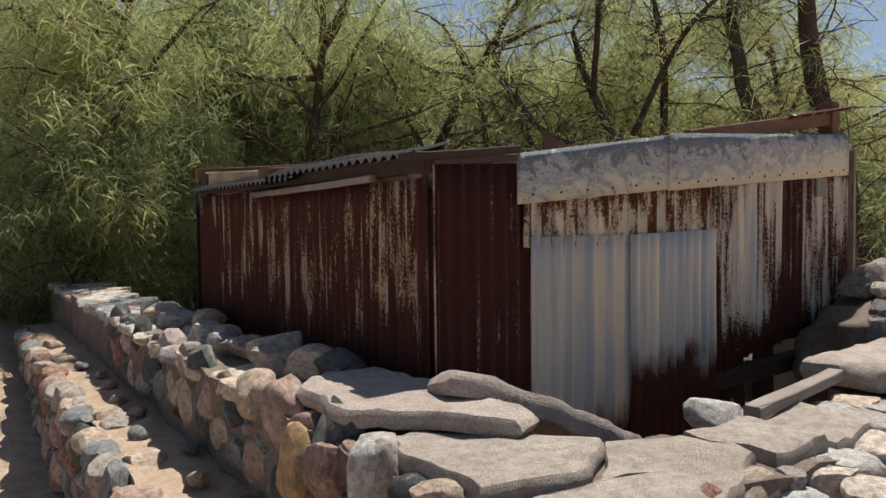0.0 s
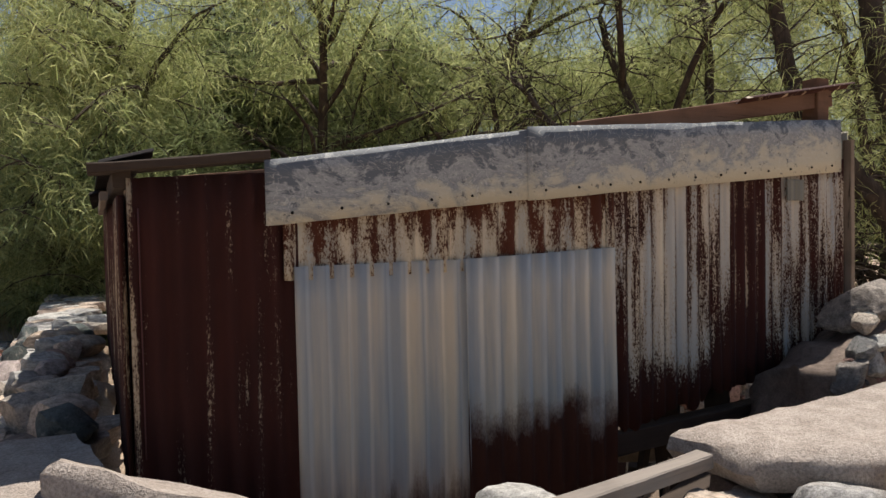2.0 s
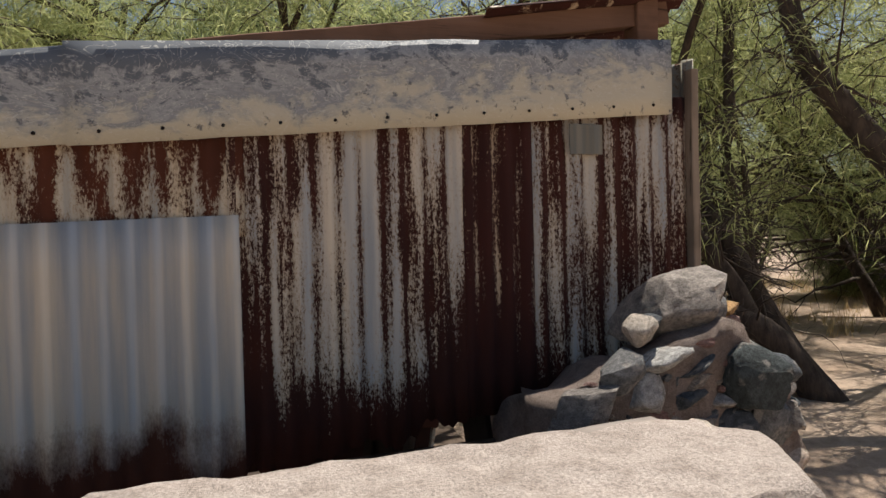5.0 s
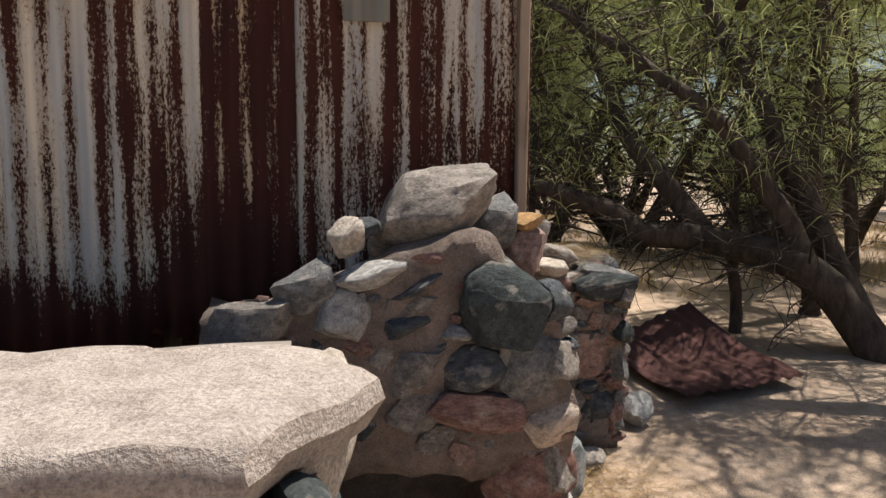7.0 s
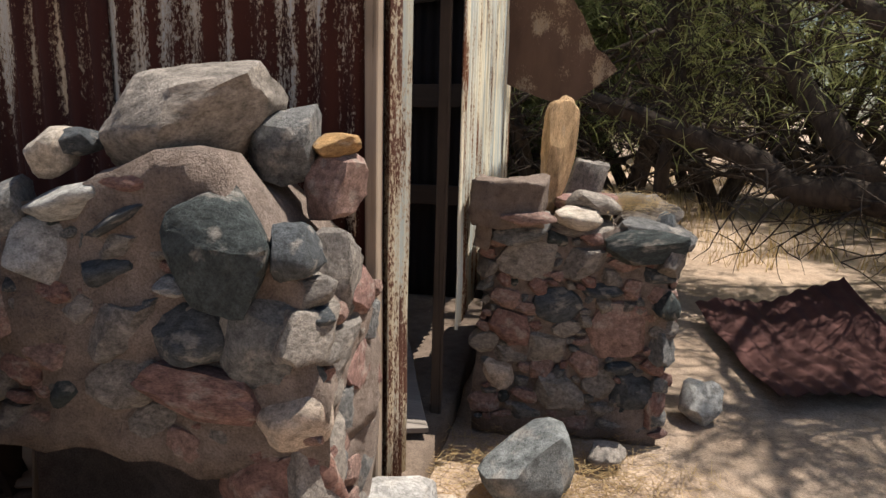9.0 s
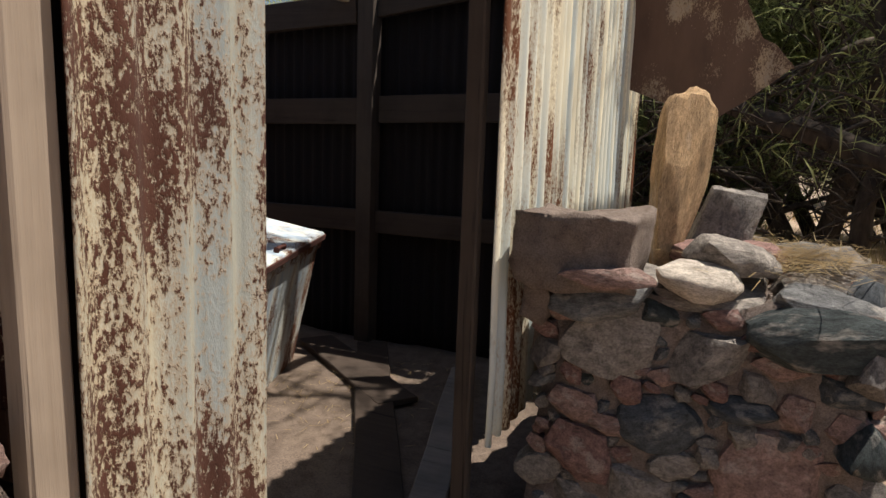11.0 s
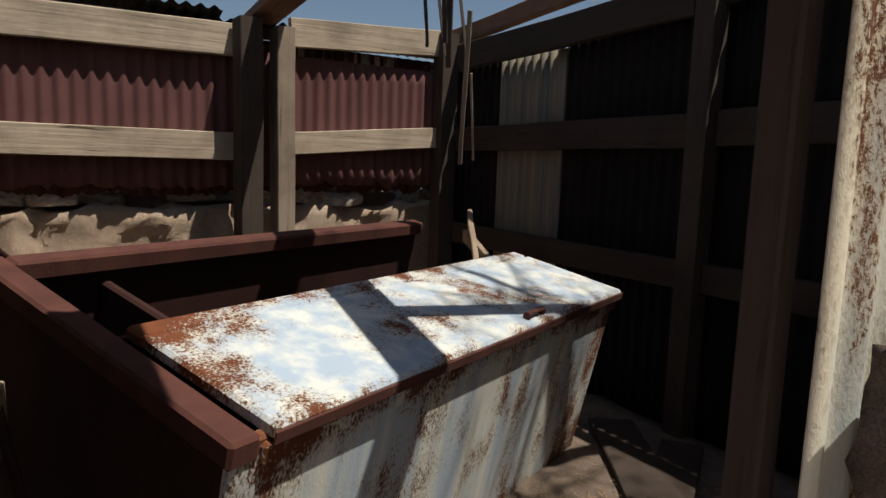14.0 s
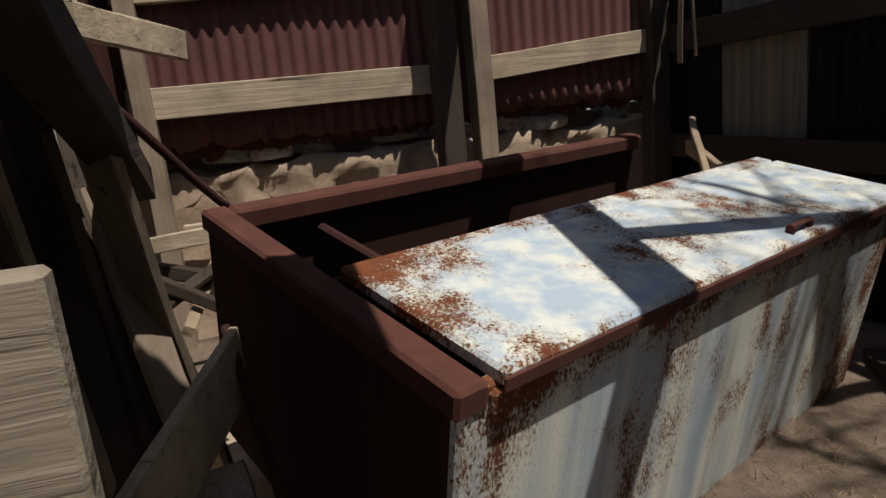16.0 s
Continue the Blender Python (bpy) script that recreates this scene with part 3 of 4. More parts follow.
# left side
sheet(shed, M_SIDE, (-0.44, 2.9), (-0.44, 1.4), 1.08, lambda s: 1.93, label="rust streaked corrugated sheet", ragged=0.05, seed=2)
sheet(shed, M_SIDE, (-0.436, 1.45), (-0.436, 0.0), lambda s: 1.06 - 0.2 * max(0, s - 0.7), lambda s: 1.9, label="rust streaked corrugated sheet", ragged=0.05, seed=5)


def fascia(x0, x1, z0, z1, z2, z3, y, label):
    """A flat zinc flashing, nailed along its foot."""
    bm = bmesh.new()
    n = 24
    cols = []
    for i in range(n + 1):
        s = i / n
        x = x0 + (x1 - x0) * s
        lo, hi = z0 + (z1 - z0) * s, z2 + (z3 - z2) * s
        col = []
        for off in (0.0, 0.003):
            for j in range(5):
                z = lo + (hi - lo) * j / 4
                col.append(bm.verts.new((x, y + off - 0.006 * noise.noise(Vector((x * 2.5, z * 4, y))), z + 0.004 * noise.noise(Vector((x * 6, j, 2))))))
        cols.append(col)
    for a, b in zip(cols, cols[1:]):
        for j in range(4):
            bm.faces.new((a[j], b[j], b[j + 1], a[j + 1]))
            bm.faces.new((a[5 + j + 1], b[5 + j + 1], b[5 + j], a[5 + j]))
        bm.faces.new((a[4], b[4], b[9], a[9]))
        bm.faces.new((a[0], a[5], b[5], b[0]))
    for c in (cols[0], cols[-1]):
        for j in range(4):
            bm.faces.new((c[j], c[j + 1], c[5 + j + 1], c[5 + j]))
    f = part("fascia_panel", bm, M_FASCIA, shed, label, True)
    k = int((x1 - x0) / 0.16)
    for i in range(k):
        s = (i + 0.5) / k
        b2 = bmesh.new()
        bmesh.ops.create_icosphere(b2, subdivisions=1, radius=0.006)
        nail = part("nail", b2, M_DARK, f)
        nail.location = (x0 + (x1 - x0) * s, y - 0.004, z0 + (z1 - z0) * s + 0.035)


fascia(-0.02, 0.99, 1.80, 1.885, 2.01, 2.155, -0.040, "mottled grey flat zinc flashing")
fascia(0.985, 2.95, 1.88, 2.03, 2.165, 2.30, -0.046, "mottled grey flat zinc flashing")

# roof timbers
board(shed, "roof_beam", (-0.52, 0.02, 1.975), (0.0, 0.02, 2.03), 0.12, 0.03, M_DARKW, "brown weathered roof beam")
board(shed, "roof_beam", (1.3, 0.06, 2.17), (3.0, 0.06, 2.43), 0.05, 0.09, M_BROWN, "brown weathered roof beam")
board(shed, "roof_beam", (-0.43, 0.0, 1.95), (-0.43, 2.95, 1.98), 0.05, 0.06, M_DARKW, "brown weathered roof beam")
board(shed, "roof_beam", (2.9, 0.06, 0.0), (2.9, 0.06, 2.52), 0.09, 0.09, M_BROWN, "brown corner post", 0)

# right side with the doorway
sheet(shed, M_JAMB, (3.075, 0.0), (3.055, 0.288), 0.35, 2.25, label="cream painted sheet eaten by rust", phase=0.02)
sheet(shed, M_DOORSIDE, (3.06, 1.17), (3.06, 1.95), 0.5, 2.25, label="cream painted sheet streaked with rust", ragged=0.03)
sheet(shed, M_DOORSIDE, (3.065, 1.9), (3.065, 3.15), 0.95, 2.25, label="cream painted sheet streaked with rust", ragged=0.04)
board(shed, "door_post", (3.055, -0.02, 0.0), (3.055, -0.02, 2.2), 0.05, 0.03, M_WOODZ, "weathered grey corner plank")
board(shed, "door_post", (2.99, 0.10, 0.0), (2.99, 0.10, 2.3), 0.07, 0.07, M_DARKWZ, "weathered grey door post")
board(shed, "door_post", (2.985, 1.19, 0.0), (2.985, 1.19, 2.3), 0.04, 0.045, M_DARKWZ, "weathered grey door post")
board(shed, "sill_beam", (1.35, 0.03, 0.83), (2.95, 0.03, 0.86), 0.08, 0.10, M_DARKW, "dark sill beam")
# what is left of the roof
board(shed, "rafter", (-0.42, 1.72, 2.03), (3.04, 1.60, 2.36), 0.17, 0.05, M_BROWN, "brown weathered rafter")
board(shed, "batten", (1.46, 3.05, 2.08), (0.95, 1.6, 2.22), 0.05, 0.04, M_WOODY, "weathered roof batten")
board(shed, "batten", (2.36, 1.62, 2.34), (2.40, 3.05, 2.29), 0.075, 0.04, M_WOODY, "weathered roof batten")
board(shed, "rafter", (-0.42, 3.05, 2.10), (3.06, 3.05, 2.40), 0.06, 0.10, M_BROWN, "brown weathered rafter")


def roof_sheet(a, b, c, d, mat, label):
    """A loose roof sheet over the four corners, corrugated along a to b."""
    bm = bmesh.new()
    a, b, c, d = (Vector(q) for q in (a, b, c, d))
    n = max(8, int((d - a).length / 0.072 * 8))
    rows = []
    for k in (0.0, 0.003):
        grid = []
        for i in range(n + 1):
            s = i / n
            w = Vector((0, 0, 0.011 * math.sin(s * (d - a).length / 0.072 * 2 * math.pi) + k))
            grid.append([bm.verts.new(a.lerp(d, s).lerp(b.lerp(c, s), j / 6) + w + Vector((0, 0, 0.02 * noise.noise(Vector((s * 3, j, 1)))))) for j in range(7)])
        rows.append(grid)
    for k, g in enumerate(rows):
        for i in range(n):
            for j in range(6):
                f = (g[i][j], g[i + 1][j], g[i + 1][j + 1], g[i][j + 1])
                bm.faces.new(f if k else f[::-1])
    bmesh.ops.recalc_face_normals(bm, faces=bm.faces)
    return part("roof_sheet", bm, mat, shed, label, True)


roof_sheet((2.25, -0.03, 2.36), (3.1, -0.03, 2.50), (3.1, 1.08, 2.42), (2.25, 1.02, 2.34), M_RED, "rusted roof sheet left in place")
roof_sheet((-0.49, 0.0, 1.99), (-0.34, 0.0, 2.03), (-0.34, 1.5, 2.05), (-0.50, 1.5, 1.985), M_DARK, "bent rusted sheet along the eaves")
roof_sheet((-0.52, 1.1, 1.955), (-0.36, 1.1, 2.0), (-0.36, 2.95, 2.03), (-0.51, 2.95, 1.97), M_DARK, "bent rusted sheet along the eaves")
board(shed, "batten", (-0.475, 0.35, 1.915), (-0.47, 1.75, 1.90), 0.025, 0.03, M_LOG, "grey splintered batten under the eaves")

# inside, left wall frame
XL = -0.36
sheet(shed, M_INNER, (-0.396, 0.0), (-0.396, 1.6), 1.10, 1.86, label="purple brown rusted corrugated sheet", ragged=0.03, seed=8, phase=0.01)
sheet(shed, M_INNER, (-0.396, 1.62), (-0.396, 2.95), 1.12, 1.86, label="purple brown rusted corrugated sheet", ragged=0.04, seed=11)
board(shed, "rail", (XL, 0.05, 1.33), (XL, 1.62, 1.33), 0.05, 0.15, M_WOODY, "weathered pale timber rail")
board(shed, "rail", (XL, 1.88, 1.36), (XL, 2.95, 1.44), 0.05, 0.13, M_WOODY, "weathered pale timber rail")
board(shed, "rail", (XL, 0.05, 1.87), (XL, 1.62, 1.90), 0.05, 0.17, M_WOODY, "weathered pale timber rail")
board(shed, "rail", (XL, 1.88, 1.98), (XL, 2.95, 2.04), 0.05, 0.16, M_WOODY, "weathered pale timber rail")
board(shed, "rail", (XL, 0.2, 0.69), (XL, 1.2, 0.69), 0.05, 0.08, M_WOODY, "weathered pale timber rail")
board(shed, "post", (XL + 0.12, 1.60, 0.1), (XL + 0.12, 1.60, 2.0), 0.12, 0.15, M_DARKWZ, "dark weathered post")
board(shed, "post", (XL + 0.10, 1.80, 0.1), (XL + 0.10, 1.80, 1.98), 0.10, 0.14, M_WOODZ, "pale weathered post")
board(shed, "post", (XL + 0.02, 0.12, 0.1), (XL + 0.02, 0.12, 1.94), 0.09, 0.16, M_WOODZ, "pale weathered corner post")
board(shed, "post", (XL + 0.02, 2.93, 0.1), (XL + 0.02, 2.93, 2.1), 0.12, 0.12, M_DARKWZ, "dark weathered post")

# back wall
YB = 3.0
sheet(shed, M_DULL, (0.08, YB + 0.06), (0.66, YB + 0.06), 0.6, 1.92, label="dull pale corrugated sheet")
sheet(shed, M_DARK, (-0.42, YB + 0.075), (0.12, YB + 0.075), 0.0, 2.0, label="dark corrugated sheet with back wall shade in its colour")
sheet(shed, M_DARK, (0.64, YB + 0.07), (3.06, YB + 0.07), 0.0, lambda s: 2.02 + 0.3 * s, label="dark corrugated sheet with back wall shade in its colour")
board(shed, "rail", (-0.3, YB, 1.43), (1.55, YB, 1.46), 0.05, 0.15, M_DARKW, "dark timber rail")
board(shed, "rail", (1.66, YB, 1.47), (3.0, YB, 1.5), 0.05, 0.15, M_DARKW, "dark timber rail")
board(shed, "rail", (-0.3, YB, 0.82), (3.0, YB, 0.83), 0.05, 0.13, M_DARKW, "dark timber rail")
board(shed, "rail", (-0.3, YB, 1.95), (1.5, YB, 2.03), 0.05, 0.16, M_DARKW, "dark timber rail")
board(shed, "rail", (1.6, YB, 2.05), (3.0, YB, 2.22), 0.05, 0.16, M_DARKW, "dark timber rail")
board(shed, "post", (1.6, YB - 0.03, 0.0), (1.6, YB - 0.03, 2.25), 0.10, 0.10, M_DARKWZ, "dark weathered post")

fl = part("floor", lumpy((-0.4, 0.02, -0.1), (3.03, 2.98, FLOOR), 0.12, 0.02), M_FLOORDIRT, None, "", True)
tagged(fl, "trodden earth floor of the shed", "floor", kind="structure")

# ---- rusted chest ----
def chest():
    th = math.radians(12)
    e1 = Vector((-0.37, 0.929, 0)).normalized()
    flat = Vector((-0.929, -0.37, 0)).normalized()
    e2 = flat * math.cos(th) + Vector((0, 0, 1)) * math.sin(th)
    up = e1.cross(e2) * -1
    if up.z < 0:
        up = -up
    corner = Vector((2.29, 0.78, 0.79))
    H, D, L = 0.70, 1.03, 1.83
    base = corner - up * H
    m = Matrix((( *e1, 0), (*e2, 0), (*up, 0), (0, 0, 0, 1))).transposed()
    root = group_at("ice_chest", "rust eaten white enamel chest with an open tank behind its lid", "chest freezer")
    root.matrix_basis = Matrix.Translation(base) @ m
    W = 0.03
    taper = 0.0

    def wall(name, lo, hi, mat, label="", lean=0.0):
        bm = bmesh.new()
        box(bm, lo, hi, None, 0.008)
        for v in bm.verts:
            v.co.y += lean * (1 - v.co.z / H)
        return part(name, bm, mat, root, label)
    wall("front_panel", (0, 0, 0), (L, W, H), M_ENAMELF, "white enamel front eaten by rust", taper)
    wall("end_panel", (0, W, 0), (W, D, H), M_TANK, "dark rusted end panel", taper * 0.6)
    wall("end_panel", (L - W, W, 0), (L, D * 0.5, H), M_TANK, "dark rusted end panel", taper * 0.6)
    wall("back_panel", (0.0, D - W, 0.0), (L, D, H), M_TANK)
    wall("divider", (0.3, D * 0.5, 0), (0.33, D - W, H - 0.08), M_TANK)
    wall("mid_panel", (W, D * 0.47, 0), (L - W, D * 0.47 + W, H - 0.01), M_TANK)
    wall("bottom", (W, W + taper, 0.0), (L - W, D - W, 0.03), M_TANK)
    wall("rim", (-0.012, -0.004, H - 0.05), (0.06, D + 0.005, H + 0.008), M_RIM, "rust red rim")
    wall("rim", (0.06, D - 0.06, H - 0.05), (L, D + 0.005, H + 0.008), M_RIM, "rust red rim")
    wall("lip", (0.06, -0.015, H - 0.06), (L + 0.005, 0.03, H - 0.012), M_ENAMELF, "rusted enamel lip")
    wall("lid", (0.075, -0.02, H - 0.008), (L + 0.01, D * 0.40, H + 0.028), M_ENAMEL, "white enamel lid with rust patches")
    wall("lid_edge", (0.07, -0.026, H - 0.010), (L + 0.014, -0.019, H + 0.018), M_RIM, "rust red lid edge")
    wall("hinge_strip", (0.075, D * 0.405, H - 0.01), (L + 0.005, D * 0.47, H + 0.026), M_ENAMEL, "rusted enamel hinge strip")
    bm = bmesh.new()
    box(bm, (L * 0.60, 0.005, H + 0.028), (L * 0.60 + 0.012, 0.03, H + 0.05))
    box(bm, (L * 0.60 + 0.10, 0.005, H + 0.028), (L * 0.60 + 0.112, 0.03, H + 0.05))
    box(bm, (L * 0.60, 0.008, H + 0.042), (L * 0.60 + 0.112, 0.024, H + 0.052))
    part("lid_handle", bm, M_RIM, root, "rusted lid handle")


chest()

# ---- pier and second wall ----
pier = group_at("stone_pier", "broken stone and mortar pier at the shed corner", "stone wall")


def pier_top(x, y):
    s = (x - 2.15) / 0.62
    return 1.10 + 0.2 * max(0, min(1, s)) - max(0.0, x - 2.90) * 1.3 - 0.3 * max(0.0, y + 0.3)


part("mortar_core", lumpy((2.22, -0.45, 0.74), (3.08, -0.08, 1.3), 0.05, 0.05, pier_top), M_MORTAR, pier, "", True)
part("footing", lumpy((2.90, -0.45, 0.0), (3.08, -0.08, 0.76), 0.07, 0.04), M_MORTAR, pier, "", True)
# backing added behind the void so that no lit ground shows through
part("footing", lumpy((2.25, -0.20, 0.0), (2.95, -0.08, 0.78), 0.07, 0.04), M_MORTAR, pier, "", True)
BEDDED = [  # x, z, width, height, tilt, proud, shapes
    (2.915, 1.165, 0.20, 0.20, 8, 0.06, BLOCKS[1:]), (2.845, 1.0, 0.19, 0.105, 0, 0.035, BLACKS), (2.545, 1.13, 0.16, 0.12, 4, 0.03, PALES),
    (2.60, 1.225, 0.18, 0.06, -10, 0.03, PALES), (2.705, 1.20, 0.16, 0.03, -28, 0.03, BLACKS), (2.685, 1.11, 0.14, 0.065, -20, 0.03, BLACKS),
    (2.55, 0.935, 0.13, 0.06, 0, 0.03, PINKS), (2.58, 0.875, 0.08, 0.07, 0, 0.03, BLACKS), (2.70, 1.005, 0.17, 0.12, 0, 0.025, GREYS),
    (2.985, 1.01, 0.17, 0.19, 12, 0.045, GREYS), (2.84, 0.90, 0.27, 0.11, 0, 0.03, PINKS), (2.70, 0.90, 0.14, 0.10, 0, 0.03, GREYS),
    (2.33, 1.115, 0.22, 0.13, -6, 0.05, GREYS), (2.46, 1.20, 0.16, 0.11, -20, 0.04, GREYS), (2.42, 1.0, 0.16, 0.14, 0, 0.03, PINKS),
    (2.80, 1.09, 0.08, 0.05, 0, 0.02, PALES), (2.62, 1.03, 0.07, 0.06, 0, 0.02, STONES), (3.04, 1.16, 0.09, 0.10, 0, 0.05, BLACKS),
    (2.36, 0.89, 0.18, 0.11, 0, 0.03, GREYS), (3.03, 0.86, 0.14, 0.12, 0, 0.04, PALES), (2.75, 1.27, 0.10, 0.04, 0, 0.02, PINKS)]


def bed(wall, y, rows):
    """Chosen stones bedded in a wall that faces the walker."""
    for i, (x, z, w, h, tilt, proud, shapes) in enumerate(rows):
        ob = new("stone", shapes[i % len(shapes)])
        ob.parent = wall
        deep = 0.11
        ob.matrix_basis = pose(x, y - proud + deep * 0.45, z, 0, tilt, 0) @ Matrix.Diagonal((w * 1.06, deep, h * 1.08, 1))
    return [(x, z, w, h) for x, z, w, h, *_ in rows]


held = [(x - 2.25, z, w, h) for x, z, w, h in bed(pier, -0.455, BEDDED)]
face_stones(pier, (2.25, -0.455), (3.08, -0.455), (0, -1), 0.76, 1.22, 0.07, 0.10, kinds=GREYS + PINKS, top=pier_top, sink=0.5, taken=held)
face_stones(pier, (2.90, -0.455), (3.08, -0.455), (0, -1), 0.1, 0.74, 0.15, 0.12)
face_stones(pier, (3.09, -0.45), (3.09, -0.1), (1, 0), 0.1, 1.05, 0.13, 0.12, kinds=GREYS + PINKS, sink=0.5)
crest = stone(pier, (2.765, -0.30, 1.385), (0.33, 0.34, 0.21), 4, 0, BLOCKS[:1])
crest.matrix_basis = pose(2.76, -0.29, 1.375, 0, -11, 3) @ Matrix.Diagonal((0.35, 0.34, 0.20, 1))
stone(pier, (2.545, -0.40, 1.31), (0.09, 0.11, 0.10), 0, 0, PALES, pick=3)
stone(pier, (2.60, -0.38, 1.335), (0.07, 0.1, 0.06), 0, 0, BLACKS, pick=0)
stone(pier, (2.93, -0.22, 1.33), (0.16, 0.16, 0.17), 0, 0, GREYS, pick=1)
stone(pier, (3.02, -0.20, 1.24), (0.13, 0.14, 0.15), 0, 0, PINKS, pick=0)
stone(pier, (3.02, -0.20, 1.33), (0.12, 0.12, 0.05), 0, 0, SHARDS, pick=0)
stone(pier, (3.03, -0.26, 1.08), (0.14, 0.2, 0.2), 0, 0, GREYS, pick=3)

wall2 = group_at("stone_wall", "low stone wall of dark field stones beside the doorway", "stone wall")
part("mortar_core", lumpy((3.14, 1.30, 0.0), (3.93, 2.5, 0.94), 0.08, 0.04), M_MORTAR, wall2, "", True)
held = [(x - 3.16, z, w, h) for x, z, w, h in bed(wall2, 1.295, [
    (3.485, 0.61, 0.22, 0.17, -5, 0.03, BLACKS), (3.82, 0.89, 0.32, 0.14, -8, 0.07, BLOCKS[1:]), (3.88, 0.76, 0.16, 0.08, 0, 0.04, BLACKS),
    (3.33, 0.80, 0.26, 0.20, -8, 0.035, GREYS), (3.27, 0.50, 0.20, 0.17, 0, 0.03, PINKS), (3.44, 0.42, 0.20, 0.17, 0, 0.03, GREYS),
    (3.74, 0.50, 0.30, 0.26, 0, 0.025, PINKS), (3.66, 0.68, 0.18, 0.06, 0, 0.03, BLACKS), (3.58, 0.80, 0.20, 0.14, 0, 0.03, GREYS),
    (3.24, 0.28, 0.18, 0.14, 0, 0.03, PALES), (3.50, 0.22, 0.24, 0.16, 0, 0.04, GREYS), (3.83, 0.24, 0.22, 0.18, 0, 0.04, BLACKS)])]
face_stones(wall2, (3.16, 1.285), (3.94, 1.285), (0, -1), 0.05, 0.90, 0.10, 0.11, kinds=GREYS + PINKS, sink=0.42, taken=held)
face_stones(wall2, (3.945, 1.30), (3.945, 2.4), (1, 0), 0.05, 0.93, 0.15, 0.12, kinds=GREYS + PINKS)
cap_stones(wall2, (3.2, 1.95), (3.95, 1.95), 1.0, 0.94, 0.26, GREYS)
part("mortar_chunk", lumpy((3.10, 1.19, 0.94), (3.40, 1.5, 1.13), 0.018, 0.028), M_MORTAR, wall2, "broken grey mortar chunk", True)
part("mortar_chunk", lumpy((3.12, 1.21, 0.84), (3.19, 1.4, 0.95), 0.018, 0.028), M_MORTAR, wall2, "broken grey mortar chunk", True)
stone(wall2, (3.35, 1.20, 0.985), (0.22, 0.10, 0.07), 0, 0, PINKS, pick=2)
stone(wall2, (3.54, 1.33, 0.98), (0.26, 0.2, 0.09), -8, 0, PALES, pick=1)
stone(wall2, (3.60, 1.45, 1.03), (0.26, 0.22, 0.1), 24, 0, GREYS, pick=2)
slate = stone(wall2, (3.42, 1.86, 1.2), (0.2, 0.2, 0.5), 0, 0, SHARDS, pick=1)
slate.matrix_basis = pose(3.43, 1.72, 1.20, -6, 7, 28) @ Matrix.Diagonal((0.17, 0.12, 0.54, 1))
stone(wall2, (3.56, 1.85, 1.08), (0.2, 0.22, 0.26), 40, 0, GREYS, pick=0)
stone(wall2, (3.62, 1.7, 0.99), (0.36, 0.3, 0.12), 30, 0, PINKS, pick=2)

# plywood board at the doorway
bm = bmesh.new()
box(bm, (-0.005, -0.5, 0), (0.015, 0.0, 1.08), None, 0.003)
ply = part("plywood_board", bm, M_PLY)
ply.matrix_basis = pose(2.90, 0.43, 0.11, 0, 0, 0)
tagged(ply, "grey weathered plywood board standing in the doorway", "board")

# ---- rubble, fallen iron and debris ----
def rubble(at, size, kinds, label, turn=0.0, pick=None):
    return tagged(stone(None, at, size, turn, 0, kinds, "rock", pick), label, "rock", "rubble round the shed")


for at, size, kinds, label in (
    ((3.40, 0.78, 0.12), (0.34, 0.32, 0.36), [STONES[3]], "mortared field stone lying before the doorway"),
    ((3.12, -0.12, 0.42), (0.30, 0.34, 0.20), PALES, "pale green tinted rock on the rubble"),
    ((3.22, 0.12, 0.2), (0.26, 0.26, 0.34), STONES, "rough brown rock on the rubble"),
    ((3.0, -0.52, 0.50), (0.36, 0.26, 0.24), PALES, "pale rock at the foot of the pier"),
    ((2.74, -0.66, 0.40), (0.30, 0.22, 0.30), STONES, "pinkish rock at the foot of the pier"),
    ((3.02, -0.78, 0.22), (0.42, 0.36, 0.34), PALES, "large pale rock at the foot of the pier"),
    ((3.22, -0.58, 0.16), (0.34, 0.3, 0.3), STONES, "grey rock at the foot of the pier"),
    ((3.26, -0.34, 0.32), (0.30, 0.26, 0.24), STONES, "pink rock at the foot of the pier"),
    ((3.20, -0.42, 0.55), (0.2, 0.2, 0.14), STONES, "broken reddish rock on the rubble"),
    ((4.16, 1.62, 0.08), (0.24, 0.2, 0.2), PALES, "pale round rock on the sand"),
    ((3.7, 1.1, 0.04), (0.2, 0.16, 0.1), STONES, "small flat rock on the sand"),
    ((2.55, -0.55, 0.42), (0.18, 0.16, 0.5), STONES, "slanting rock under the pier"),
):
    rubble(at, size, kinds, label, rng.uniform(0, 90))
for i in range(16):
    y = 0.4 + 0.19 * i
    rubble((-0.72 + rng.uniform(-0.1, 0.14), y, 1.13 - 0.01 * (i % 3)), (rng.uniform(0.16, 0.34), rng.uniform(0.14, 0.26), rng.uniform(0.1, 0.19)), PALES if i % 2 else STONES, "loose pale rock on the wall top", rng.uniform(0, 180))
for i in range(9):
    rubble((rng.uniform(-1.2, -1.02), 0.3 + 0.4 * i, 0.69), (0.11, 0.09, 0.07), STONES, "small rock on the terrace earth", rng.uniform(0, 180))
for i in range(12):
    rubble((rng.uniform(-0.45, 2.1), rng.uniform(-0.72, -0.2), 0.08), (rng.uniform(0.2, 0.4), 0.25, 0.3), STONES, "dark rock in the pit before the shed", rng.uniform(0, 180))
rubble((0.62, -0.55, 0.92), (0.3, 0.24, 0.2), PALES, "blue grey rock on the wall edge", 20)
bank = part("earth_bank", lumpy((-0.66, -0.1, 0), (-0.47, 3.2, 0.98), 0.06, 0.07), M_DIRT, None, "", True)
